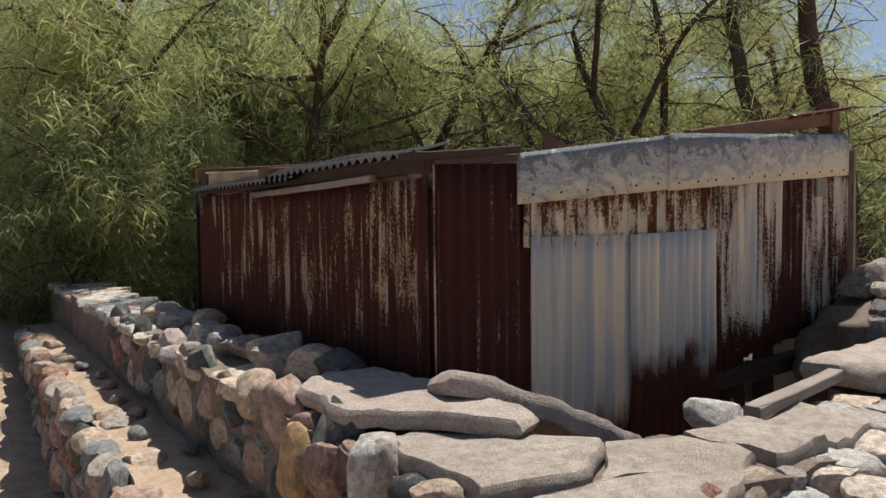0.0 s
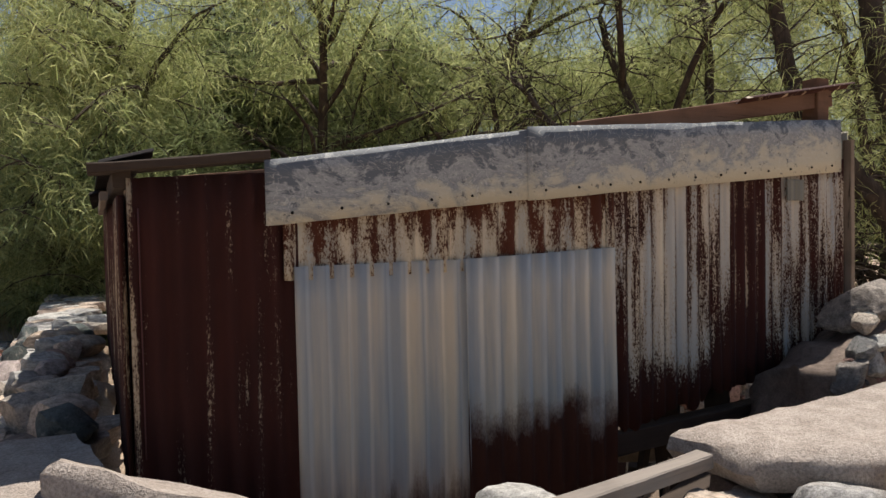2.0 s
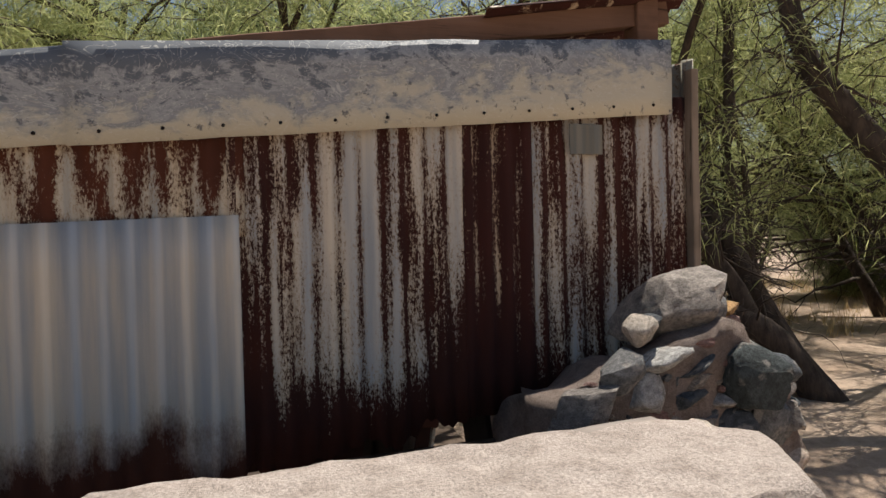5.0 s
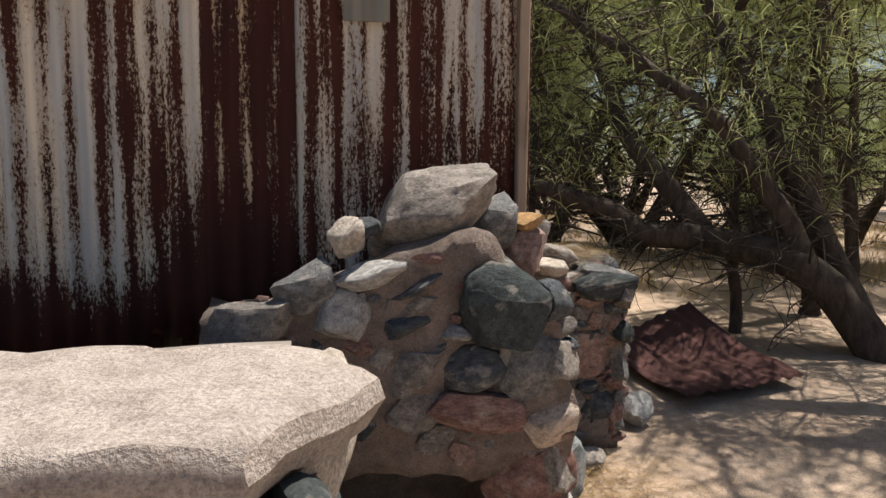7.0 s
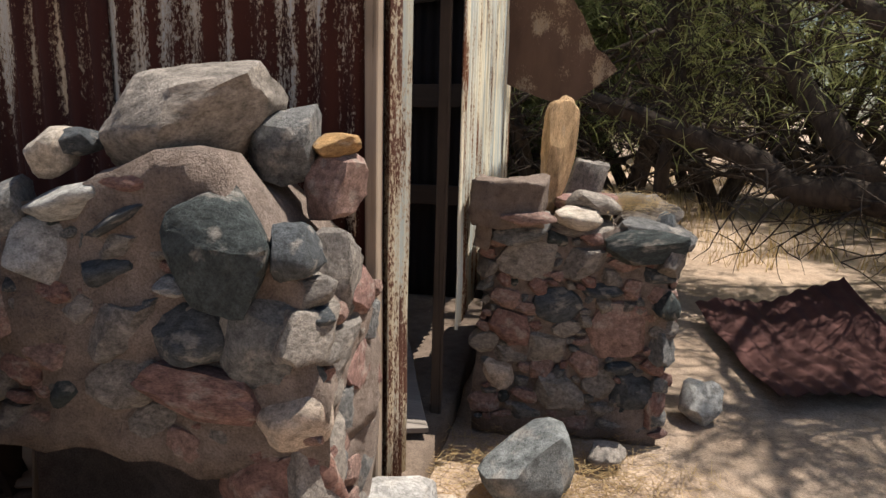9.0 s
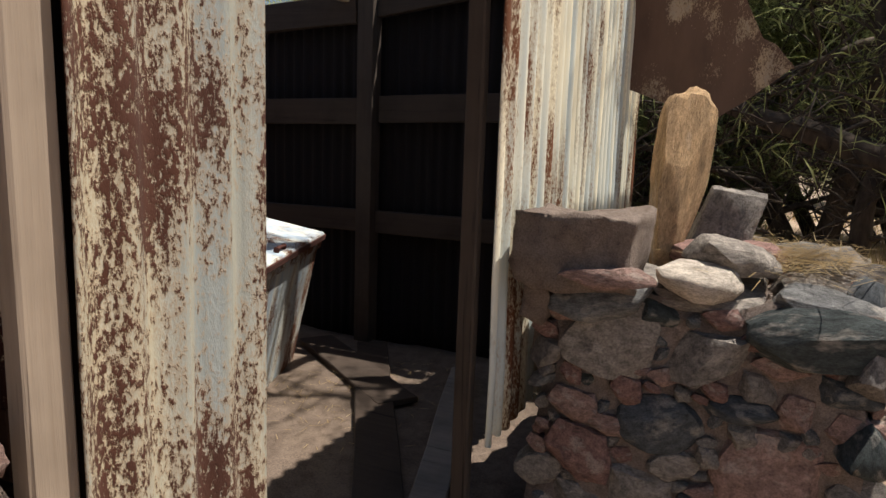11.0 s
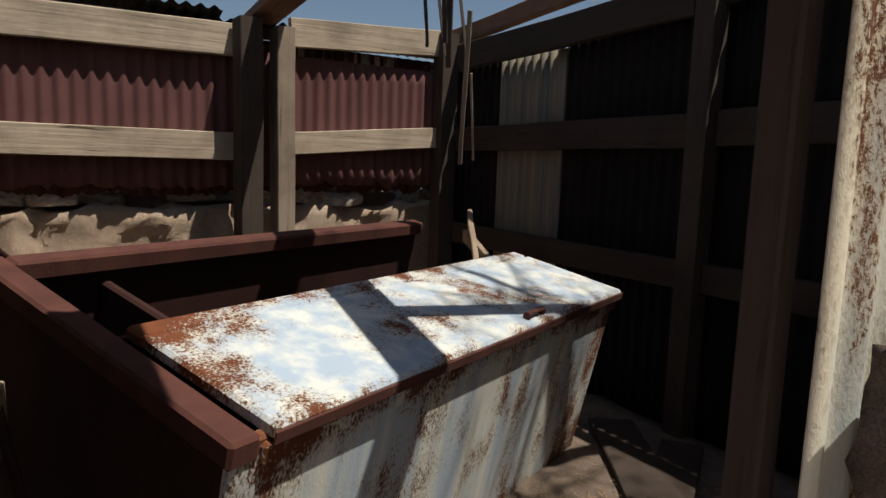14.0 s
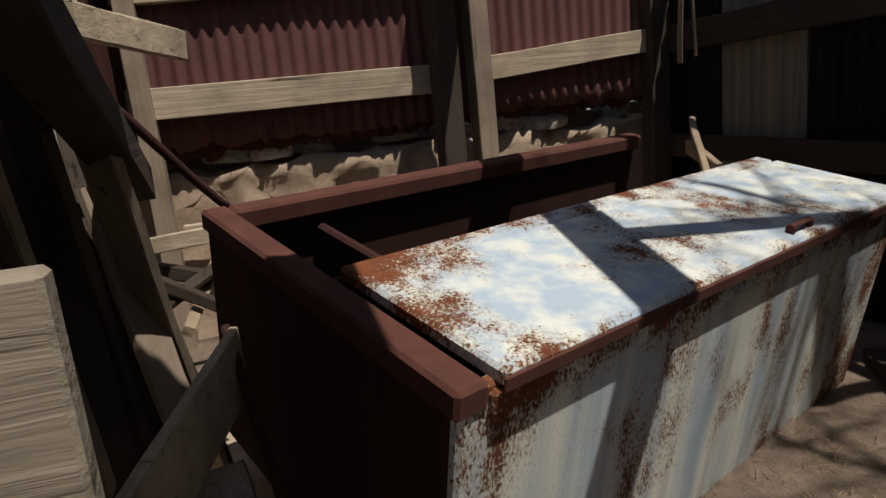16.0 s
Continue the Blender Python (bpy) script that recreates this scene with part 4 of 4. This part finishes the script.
tagged(bank, "dry earth bank behind the shed wall", "earth bank", kind="structure")


def fallen_sheet():
    bm = bmesh.new()
    a, b, c, d = Vector((4.42, 3.3, 0)), Vector((4.55, 1.75, 0)), Vector((5.55, 2.1, 0)), Vector((5.4, 3.45, 0))
    n, k = 60, 14
    for off in (0.0, 0.004):
        g = []
        for i in range(n + 1):
            s = i / n
            col = []
            for j in range(k + 1):
                t = j / k
                p = a.lerp(d, s).lerp(b.lerp(c, s), t)
                z = 0.05 + 0.010 * math.sin(s * 9 * 2 * math.pi) + 0.22 * s * s * (1 - t) + 0.16 * abs(t - 0.55) ** 1.3 + 0.05 * noise.noise(Vector((s * 3, t * 3, 0)))
                col.append(bm.verts.new((p.x, p.y, z + off)))
            g.append(col)
        for i in range(n):
            for j in range(k):
                bm.faces.new((g[i][j], g[i + 1][j], g[i + 1][j + 1], g[i][j + 1]))
    bmesh.ops.recalc_face_normals(bm, faces=bm.faces)
    return tagged(part("fallen_sheet", bm, M_GROUNDSHEET, None, "", True), "bent rusted corrugated sheet lying on the sand", "metal sheet")


fallen_sheet()


def torn_sheet():
    bm = bmesh.new()
    edge = [(3.07, 2.3), (3.09, 1.62), (3.2, 1.5), (3.36, 1.44), (3.5, 1.40), (3.60, 1.47), (3.72, 1.57), (3.66, 1.64), (3.62, 1.66), (3.55, 1.80), (3.48, 1.90), (3.40, 2.2)]
    vs = []
    for off in (0.0, 0.004):
        ring = [bm.verts.new((3.64 + 1.34 * (x - 3.64), 2.8 + off + 0.12 * (x - 3.07) + 0.05 * math.sin(z * 5), 1.28 + 1.34 * (z - 1.28))) for x, z in edge]
        mid = bm.verts.new((3.22, 2.86 + off, 1.95))
        for i in range(len(ring)):
            bm.faces.new((ring[i], ring[(i + 1) % len(ring)], mid))
        vs.append(ring)
    for i in range(len(edge)):
        j = (i + 1) % len(edge)
        bm.faces.new((vs[0][i], vs[1][i], vs[1][j], vs[0][j]))
    bmesh.ops.recalc_face_normals(bm, faces=bm.faces)
    return part("torn_sheet", bm, M_TORN, shed, "torn brown sheet curling off the wall")


torn_sheet()


def loose_board(a, b, w, h, mat, label, roll=0.0):
    bm = bmesh.new()
    beam(bm, a, b, w, h, 0.004, roll, 8, 0.008)
    return tagged(part("loose_board", bm, mat), label, "board", "debris in the shed corner")


loose_board((2.42, 0.22, 0.62), (1.62, 0.44, 0.68), 0.022, 0.17, M_WOODY, "grey plank on edge among debris")
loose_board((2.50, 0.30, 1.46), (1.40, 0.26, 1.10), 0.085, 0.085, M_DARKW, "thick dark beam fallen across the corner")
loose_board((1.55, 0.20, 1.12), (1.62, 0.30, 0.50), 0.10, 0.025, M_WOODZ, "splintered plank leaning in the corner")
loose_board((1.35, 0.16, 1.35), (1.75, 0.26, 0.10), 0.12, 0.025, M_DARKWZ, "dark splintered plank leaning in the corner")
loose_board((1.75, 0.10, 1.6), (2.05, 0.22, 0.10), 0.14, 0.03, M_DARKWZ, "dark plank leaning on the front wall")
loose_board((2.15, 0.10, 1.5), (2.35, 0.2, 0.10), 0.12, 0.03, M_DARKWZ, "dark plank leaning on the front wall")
loose_board((1.22, 0.16, 1.52), (0.86, 0.40, 1.47), 0.03, 0.09, M_WOODY, "short pale plank nailed to a post")
loose_board((0.62, 0.12, 0.74), (0.66, 0.50, 0.62), 0.05, 0.05, M_DARKW, "dark stick in the debris")
loose_board((0.9, 0.2, 0.74), (0.95, 0.52, 0.55), 0.04, 0.04, M_DARKW, "dark stick in the debris")
loose_board((0.2, 0.05, 0.74), (0.25, 0.62, 0.78), 0.03, 0.07, M_WOODY, "pale plank in the debris")
loose_board((1.0, 2.35, 0.80), (0.2, 2.75, 0.86), 0.03, 0.07, M_WOODX, "pale plank lying behind the chest")
loose_board((1.1, 2.2, 0.70), (0.1, 2.85, 0.98), 0.03, 0.05, M_WOODX, "thin plank lying behind the chest")
loose_board((1.4, 2.75, 0.14), (2.3, 2.1, 0.15), 0.2, 0.025, M_DARKW, "dusty plank lying on the shed floor")
loose_board((2.85, 1.0, 0.14), (1.75, 2.8, 0.15), 0.17, 0.025, M_DARKW, "dusty plank lying on the shed floor")
loose_board((2.95, 0.9, 0.16), (2.4, 2.6, 0.17), 0.12, 0.02, M_LOG, "grey plank lying on the shed floor")


loose_board((1.80, 0.26, 1.22), (1.15, 0.30, 0.13), 0.085, 0.03, M_WOODZ, "splintered grey plank leaning in the corner", 30)
loose_board((1.95, 0.18, 1.42), (1.72, 0.24, 0.13), 0.07, 0.03, M_DARKWZ, "narrow dark plank leaning in the corner", 10)
loose_board((2.05, 0.14, 1.34), (1.88, 0.20, 0.13), 0.05, 0.025, M_WOODZ, "narrow weathered plank leaning in the corner", 20)
loose_board((1.64, 0.16, 1.72), (1.50, 0.30, 0.13), 0.06, 0.025, M_BROWN, "orange brown split plank leaning in the corner", 15)
loose_board((1.46, 0.14, 1.60), (1.12, 0.34, 0.13), 0.05, 0.02, M_DARKWZ, "dark lath leaning in the corner", 40)
loose_board((0.95, 0.20, 0.66), (0.35, 0.48, 0.72), 0.05, 0.025, M_DARKW, "dark lath lying on the debris", 10)
loose_board((1.05, 0.28, 0.60), (0.20, 0.36, 0.66), 0.04, 0.03, M_WOODX, "grey lath lying on the debris", 30)
loose_board((1.35, 0.52, 0.155), (0.2, 0.60, 0.16), 0.05, 0.03, M_DARKW, "dark lath lying beside the chest")
slab("fallen_sheet", "dusty bleached plywood sheet lying on the shed floor", [(0.55, 0.10), (0.30, 0.40), (0.95, 0.55), (1.75, 0.66), (1.95, 0.30), (1.4, 0.12)], 0.018, 14, M_PLYPALE, pose(0, 0, 0.16), "board")


def rod(a, b, r, label, mat):
    bm = bmesh.new()
    tube(bm, [Vector(a).lerp(Vector(b), i / 6) + Vector((0, 0, 0.01 * math.sin(i))) for i in range(7)], r, r * 0.9, 8)
    return tagged(part("iron_rod", bm, mat, None, "", True), label, "rod", "debris in the shed corner")


def tube(bm, pts, r0, r1, sides=6):
    rings = []
    for i, p in enumerate(pts):
        d = (pts[min(i + 1, len(pts) - 1)] - pts[max(i - 1, 0)]).normalized()
        q = d.to_track_quat("Z", "X").to_matrix()
        r = r0 + (r1 - r0) * i / (len(pts) - 1)
        rings.append([bm.verts.new(p + q @ Vector((math.cos(a) * r, math.sin(a) * r, 0))) for a in [2 * math.pi * k / sides for k in range(sides)]])
    for a, b in zip(rings, rings[1:]):
        for k in range(sides):
            bm.faces.new((a[k], a[(k + 1) % sides], b[(k + 1) % sides], b[k]))
    bm.faces.new(rings[0][::-1])
    bm.faces.new(rings[-1])


rod((1.62, 0.17, 1.40), (1.25, 0.50, 0.96), 0.013, "dark iron rod leaning on the chest", M_TANK)
rod((1.6, 0.42, 0.76), (2.2, 0.56, 0.12), 0.012, "dark iron pipe beside the chest", M_TANK)
slab("fallen_slab", "dusty broken slab in the corner", [(-0.2, -0.15), (0.2, -0.17), (0.22, 0.12), (-0.15, 0.15)], 0.06, 9, m=pose(1.9, 0.32, 0.40, 8, 30, 20))


def straw(name, label, at, n, spread, seed, length=0.12):
    g = np.random.default_rng(seed)
    verts, faces = [], []
    for i in range(n):
        x, y = at[0] + g.normal(0, spread[0]), at[1] + g.normal(0, spread[1])
        a, h = g.uniform(0, 6.28), g.uniform(0.0, 0.025)
        d = np.array((math.cos(a), math.sin(a), g.uniform(-0.08, 0.12))) * length * g.uniform(0.4, 1.3)
        s = np.array((-math.sin(a), math.cos(a), 0)) * 0.0016
        p = np.array((x, y, at[2] + h))
        k = len(verts)
        verts += [p - s, p + s, p + d + s * 0.5, p + d - s * 0.5]
        faces.append((k, k + 1, k + 2, k + 3))
    me = bpy.data.meshes.new(name)
    me.from_pydata([tuple(v) for v in verts], [], faces)
    me.materials.append(M_STRAW)
    return tagged(new(name, me), label, "straw", kind="stuff")


straw("straw_litter", "dry straw litter on the wall top", (3.75, 1.75, 1.0), 900, (0.1, 0.16), 3)
straw("straw_litter", "dry straw litter on the shed floor", (1.95, 2.15, 0.122), 300, (0.22, 0.28), 4, 0.04)
straw("straw_litter", "dry straw litter by the doorway", (3.5, 0.85, 0.03), 1200, (0.3, 0.2), 5)

# laths and a stick hanging from the broken roof
for k in range(5):
    x, y = 0.42 + 0.06 * k, 2.28 + 0.04 * (k % 3)
    loose = board(shed, "hanging_lath", (x, y, 2.16), (x + 0.05 * math.sin(k * 2), y + 0.03, 1.86 - 0.05 * (k % 3)), 0.03, 0.008, M_DARKWZ, "dark lath hanging from the roof")
board(shed, "hanging_stick", (0.80, 2.30, 1.98), (0.62, 2.40, 1.28), 0.022, 0.02, M_WOODZ, "pale stick hanging from the roof")
board(shed, "hanging_stick", (0.80, 2.32, 1.7), (0.70, 2.42, 1.30), 0.012, 0.01, M_WOODZ, "pale stick hanging from the roof")
patch = bmesh.new()
box(patch, (2.535, -0.036, 1.88), (2.665, -0.032, 1.985), None, 0.001)
part("patch_plate", patch, M_DULL, shed, "small flat zinc patch")

loose_board((1.95, -0.66, 1.09), (2.44, -0.64, 1.10), 0.07, 0.04, M_LOG, "split weathered log lying behind the slab")
loose_board((0.32, -0.86, 1.06), (1.08, -0.80, 1.08), 0.06, 0.045, M_LOG, "grey weathered beam lying along the wall")
loose_board((1.2, -0.45, 0.72), (2.1, -0.25, 0.84), 0.10, 0.05, M_DARKW, "dark plank fallen into the pit")
# ---- trees ----
def limb(start, way, length, bend, rnd, n=7, droop=0.0):
    pts = [start.copy()]
    d = way.normalized()
    for i in range(n):
        d = (d + Vector([rnd.uniform(-bend, bend) for _ in range(3)]) + Vector((0, 0, -droop * i / n))).normalized()
        pts.append(pts[-1] + d * length / n)
    return pts


def strands(points, rnd, per, length, width, spread, mat):
    """Hanging feathery sprays: thin bent strips round the twig points."""
    g = np.random.default_rng(rnd.randrange(10 ** 6))
    base = np.repeat(np.array(points), per, axis=0)
    k = len(base)
    base = base + g.normal(0, spread, (k, 3))
    d = g.normal(0, 1, (k, 3)) * (1, 1, 0.7) + (0, 0, -0.45)
    d /= np.linalg.norm(d, axis=1)[:, None]
    ln = (length * g.uniform(0.5, 1.4, k))[:, None]
    side = np.cross(d, g.normal(0, 1, (k, 3)))
    side /= np.linalg.norm(side, axis=1)[:, None]
    w = (width * g.uniform(0.6, 1.4, k))[:, None]
    mid = base + d * ln * 0.5
    tip = base + d * ln + (0, 0, -0.25) * ln
    v = np.stack([base - side * w * 0.3, base + side * w * 0.3, mid + side * w, mid - side * w, tip], 1).reshape(-1, 3)
    f4 = np.arange(k)[:, None] * 5
    faces = np.concatenate([f4 + (0, 1, 2, 3)]).tolist() + (f4 + (3, 2, 4)).tolist()
    me = bpy.data.meshes.new("crown")
    me.from_pydata(v.tolist(), [], faces)
    me.materials.append(mat)
    return me


def tree(name, seed, height, lean, label, leaf=M_LEAF, dense=1.0, low=0.25, trunk=0.16, blade=0.0046):
    rnd = random.Random(seed)
    root = group_at(name, label, "tree", group="trees round the shed")
    bm = bmesh.new()
    stems = rnd.choice((2, 3))
    twigs = []
    for s in range(stems):
        way = Vector((lean[0] + rnd.uniform(-0.45, 0.45), lean[1] + rnd.uniform(-0.45, 0.45), 1))
        pts = limb(Vector((rnd.uniform(-.15, .15), rnd.uniform(-.15, .15), -0.1)), way, height * rnd.uniform(0.8, 1.0), 0.16, rnd, 9)
        tube(bm, pts, trunk * rnd.uniform(0.7, 1.1), 0.025, 8)
        for i in range(2, len(pts)):
            for _ in range(3):
                w = Vector((rnd.uniform(-1, 1), rnd.uniform(-1, 1), rnd.uniform(-0.15, 0.7)))
                l1 = limb(pts[i - 1].lerp(pts[i], rnd.random()), w, height * rnd.uniform(0.16, 0.36), 0.25, rnd, 6, 0.12)
                tube(bm, l1, 0.045, 0.01, 5)
                for j in range(2, len(l1)):
                    for _ in range(2):
                        w2 = Vector((rnd.uniform(-1, 1), rnd.uniform(-1, 1), rnd.uniform(-0.7, 0.5)))
                        l2 = limb(l1[j], w2, rnd.uniform(0.4, 0.9), 0.3, rnd, 4, 0.25)
                        tube(bm, l2, 0.011, 0.004, 3)
                        if l1[j].z > height * low:
                            twigs.extend(tuple(p) for p in l2[1:])
                            twigs.append(tuple((l2[-1] + l2[-2]) / 2))
    part("trunk", bm, M_BARK, root, "", True)
    me = strands(twigs, rnd, max(1, int(20 * dense)), 0.19, blade, 0.14, leaf)
    ob = new("crown", me)
    ob.parent = root
    return root


def shaped_tree(label, stems, seed, leaf=M_LEAF, bushy=8, reach=0.9):
    """A tree whose main limbs follow given bends, with twigs and sparse sprays along them."""
    rnd = random.Random(seed)
    root = group_at("tree", label, "tree", group="trees round the shed")
    bm = bmesh.new()
    twigs = []
    for r0, r1, pts in stems:
        pts = [Vector(p) for p in pts]
        fine = []
        for i in range(len(pts) - 1):
            p0, p1, p2, p3 = pts[max(i - 1, 0)], pts[i], pts[i + 1], pts[min(i + 2, len(pts) - 1)]
            for k in range(5):
                t = k / 5
                q = 0.5 * (2 * p1 + (p2 - p0) * t + (2 * p0 - 5 * p1 + 4 * p2 - p3) * t * t + (3 * p1 - p0 - 3 * p2 + p3) * t ** 3)
                fine.append(q + noise.noise_vector(q * 2.3) * 0.05)
        fine.append(pts[-1])
        tube(bm, fine, r0, r1, 9)
        for i in range(4, len(fine)):
            for _ in range(3):
                w = Vector((rnd.uniform(-1, 1), rnd.uniform(-1, 1), rnd.uniform(-0.5, 0.9)))
                l1 = limb(fine[i], w, rnd.uniform(0.5, 1.0) * reach, 0.3, rnd, 5, 0.15)
                tube(bm, l1, 0.014, 0.004, 4)
                for j in range(2, len(l1)):
                    l2 = limb(l1[j], Vector((rnd.uniform(-1, 1), rnd.uniform(-1, 1), rnd.uniform(-0.6, 0.6))), rnd.uniform(0.25, 0.6), 0.35, rnd, 4, 0.2)
                    tube(bm, l2, 0.006, 0.002, 3)
                    if l2[0].z > 1.5 and rnd.random() < 0.6:
                        twigs.extend(tuple(p) for p in l2[1:])
    part("trunk", bm, M_BARK, root, "", True)
    ob = new("crown", strands(twigs, rnd, bushy, 0.2, 0.0045, 0.10, leaf))
    ob.parent = root
    return root


shaped_tree("dark leaning tamarisk with low bare limbs", [
    (0.17, 0.05, [(6.75, 2.7, -0.1), (6.3, 3.12, 0.62), (5.77, 3.41, 0.86), (5.15, 3.67, 0.92), (4.77, 3.94, 1.1), (3.85, 4.28, 1.46), (3.3, 4.6, 1.64)]),
    (0.10, 0.03, [(6.3, 3.13, 0.65), (6.0, 3.35, 1.28), (5.58, 3.48, 1.87), (5.16, 3.79, 2.31), (4.5, 4.3, 2.9), (4.0, 4.7, 3.6)]),
    (0.13, 0.04, [(6.8, 2.9, -0.1), (6.5, 3.61, 1.28), (6.38, 3.92, 1.87), (5.96, 4.7, 3.4), (5.7, 5.0, 4.6)]),
    (0.11, 0.03, [(5.54, 3.56, 0.95), (5.15, 4.2, 1.71), (5.07, 4.71, 2.32), (4.91, 5.28, 3.24), (4.6, 5.6, 4.4)]),
    # two high limbs added out of view to dapple the light on shed and sand
    (0.05, 0.012, [(5.9, 4.8, 3.6), (5.0, 3.9, 4.6), (4.1, 3.3, 5.1), (3.2, 2.9, 5.2)]),
    (0.05, 0.012, [(6.2, 4.3, 3.0), (6.1, 3.4, 4.2), (6.4, 2.6, 5.0), (6.3, 1.8, 5.3)])], 21, M_LEAF2, 2)
shaped_tree("slender dark tamarisk with many twigs", [
    (0.06, 0.03, [(5.98, 3.66, -0.1), (5.98, 3.78, 0.77), (6.08, 3.98, 1.46), (6.3, 4.2, 2.6)]),
    (0.09, 0.03, [(8.55, 5.47, -0.1), (8.58, 5.66, 1.22), (8.65, 5.86, 2.55), (8.48, 6.19, 4.54)]),
    (0.08, 0.03, [(4.3, 5.0, -0.1), (4.33, 4.96, 0.91), (4.44, 5.07, 1.67), (4.27, 5.23, 2.6), (4.09, 5.39, 3.9)])], 23, M_LEAF2, 4)
shaped_tree("tall dark tamarisk trunk beside the shed", [
    (0.2, 0.07, [(7.1, 1.8, -0.1), (7.16, 1.8, 1.09), (7.25, 1.79, 2.16), (7.05, 2.12, 3.62), (7.17, 2.34, 4.99), (7.3, 2.6, 6.0)]),
    (0.13, 0.05, [(7.2, 1.85, 1.5), (6.5, 2.3, 2.6), (6.3, 2.52, 3.17), (6.24, 2.72, 3.98), (6.4, 2.9, 5.0), (6.3, 3.2, 6.0)]),
    (0.12, 0.04, [(7.2, 4.4, -0.1), (7.2, 4.37, 0.4), (7.13, 4.43, 2.31), (7.16, 4.46, 4.33), (7.0, 4.6, 5.5)])], 25, M_LEAF2, 5, 1.2)

T1 = tree("tree", 3, 6.0, (0.1, 0), "feathery grey green tamarisk tree with dark trunks")
T2 = tree("tree", 5, 5.0, (-0.2, 0.1), "feathery yellow green tamarisk tree", M_LEAF2, 1.1, 0.15)
T4 = tree("shrub", 11, 3.0, (0, 0), "low feathery tamarisk shrub", M_LEAF, 1.2, 0.05, 0.07)
T5 = tree("tree", 17, 5.5, (0.2, 0.1), "thin airy tamarisk with bare dark stems", M_LEAF2, 0.45, 0.35, 0.11, 0.0052)
T6 = tree("tree", 29, 7.0, (0.05, 0.05), "tall tamarisk with a high feathery crown", M_LEAF2, 0.85, 0.5, 0.13, 0.0060)
PLACES = [
    (T2, -1.1, 8.7, 200), (T1, 0.4, 8.2, 130), (T1, 1.8, 8.6, 60), (T6, 3.4, 10.4, 250), (T2, -2.1, 10.6, 40), (T1, -0.4, 11.2, 0), (T1, 1.6, 11.5, 170),
    (T2, -3.0, 12.4, 90), (T2, 3.4, 12.6, 140), (T1, -4.2, 14.6, 20), (T1, 0.0, 14.5, 300), (T2, 2.6, 17.0, 150), (T1, -2.0, 18.0, 180),
    (T4, -0.6, 8.0, 0), (T4, 0.8, 9.6, 70), (T4, 2.6, 10.2, 80), (T4, -1.8, 9.8, 20),
    (T6, 3.0, 8.4, 0), (T6, 4.3, 8.8, 45, 1.1), (T6, 5.8, 9.4, 290, 1.15), (T6, 7.4, 9.6, 75, 1.1), (T6, 9.4, 8.8, 160, 1.1), (T6, 12.4, 6.6, 230), (T6, 11.6, 4.2, 300), (T6, 12.4, 10.4, 110), (T6, 8.4, 12.6, 190),
    (T5, 7.6, 10.4, 100), (T6, 4.6, 12.0, 110),
    (T5, 5.6, 11.6, 200), (T5, 12.0, 5.0, 70),
    (T5, 16.0, 7.0, 30), (T5, 18.0, 12.0, 60), (T5, 8.6, 19.0, 120), (T5, 17.0, 2.5, 270), (T5, 20.0, 18.0, 10),
    (T4, 13.5, 3.5, 80), (T4, 12.6, 13.5, 66), (T4, 15.5, 9.5, 240), (T2, 14.5, 14.5, 300), (T2, 6.0, 21.0, 210), (T2, 19.0, 6.5, 99),
]
used = set()
for proto, x, y, a, *size in PLACES:
    m = pose(x, y, ground_height(x, y), 0, 0, a) @ Matrix.Scale(size[0] if size else 1.0, 4)
    if proto.name in used:
        copy_thing(proto, m)
    else:
        proto.matrix_basis = m
        used.add(proto.name)


def dry_grass():
    """Tufts of dry grass over the far ground."""
    g = np.random.default_rng(12)
    verts, faces = [], []
    for i in range(520):
        x, y = g.uniform(3.0, 17.0), g.uniform(5.2, 20.0)
        if g.random() < 0.3:
            x = g.uniform(-9, 3)
            y = g.uniform(6.5, 14)
        z = ground_height(x, y)
        for _ in range(26):
            a, h = g.uniform(0, 6.28), g.uniform(0.12, 0.5)
            d = np.array((math.cos(a) * h * 0.5, math.sin(a) * h * 0.5, h))
            p = np.array((x + g.normal(0, 0.12), y + g.normal(0, 0.12), z - 0.02))
            s = np.array((-math.sin(a), math.cos(a), 0)) * 0.006
            k = len(verts)
            verts += [p - s, p + s, p + d]
            faces.append((k, k + 1, k + 2))
    me = bpy.data.meshes.new("dry_grass")
    me.from_pydata([tuple(v) for v in verts], [], faces)
    me.materials.append(M_STRAW)
    tagged(new("dry_grass", me), "pale dry grass under the trees", "grass", kind="stuff")


dry_grass()
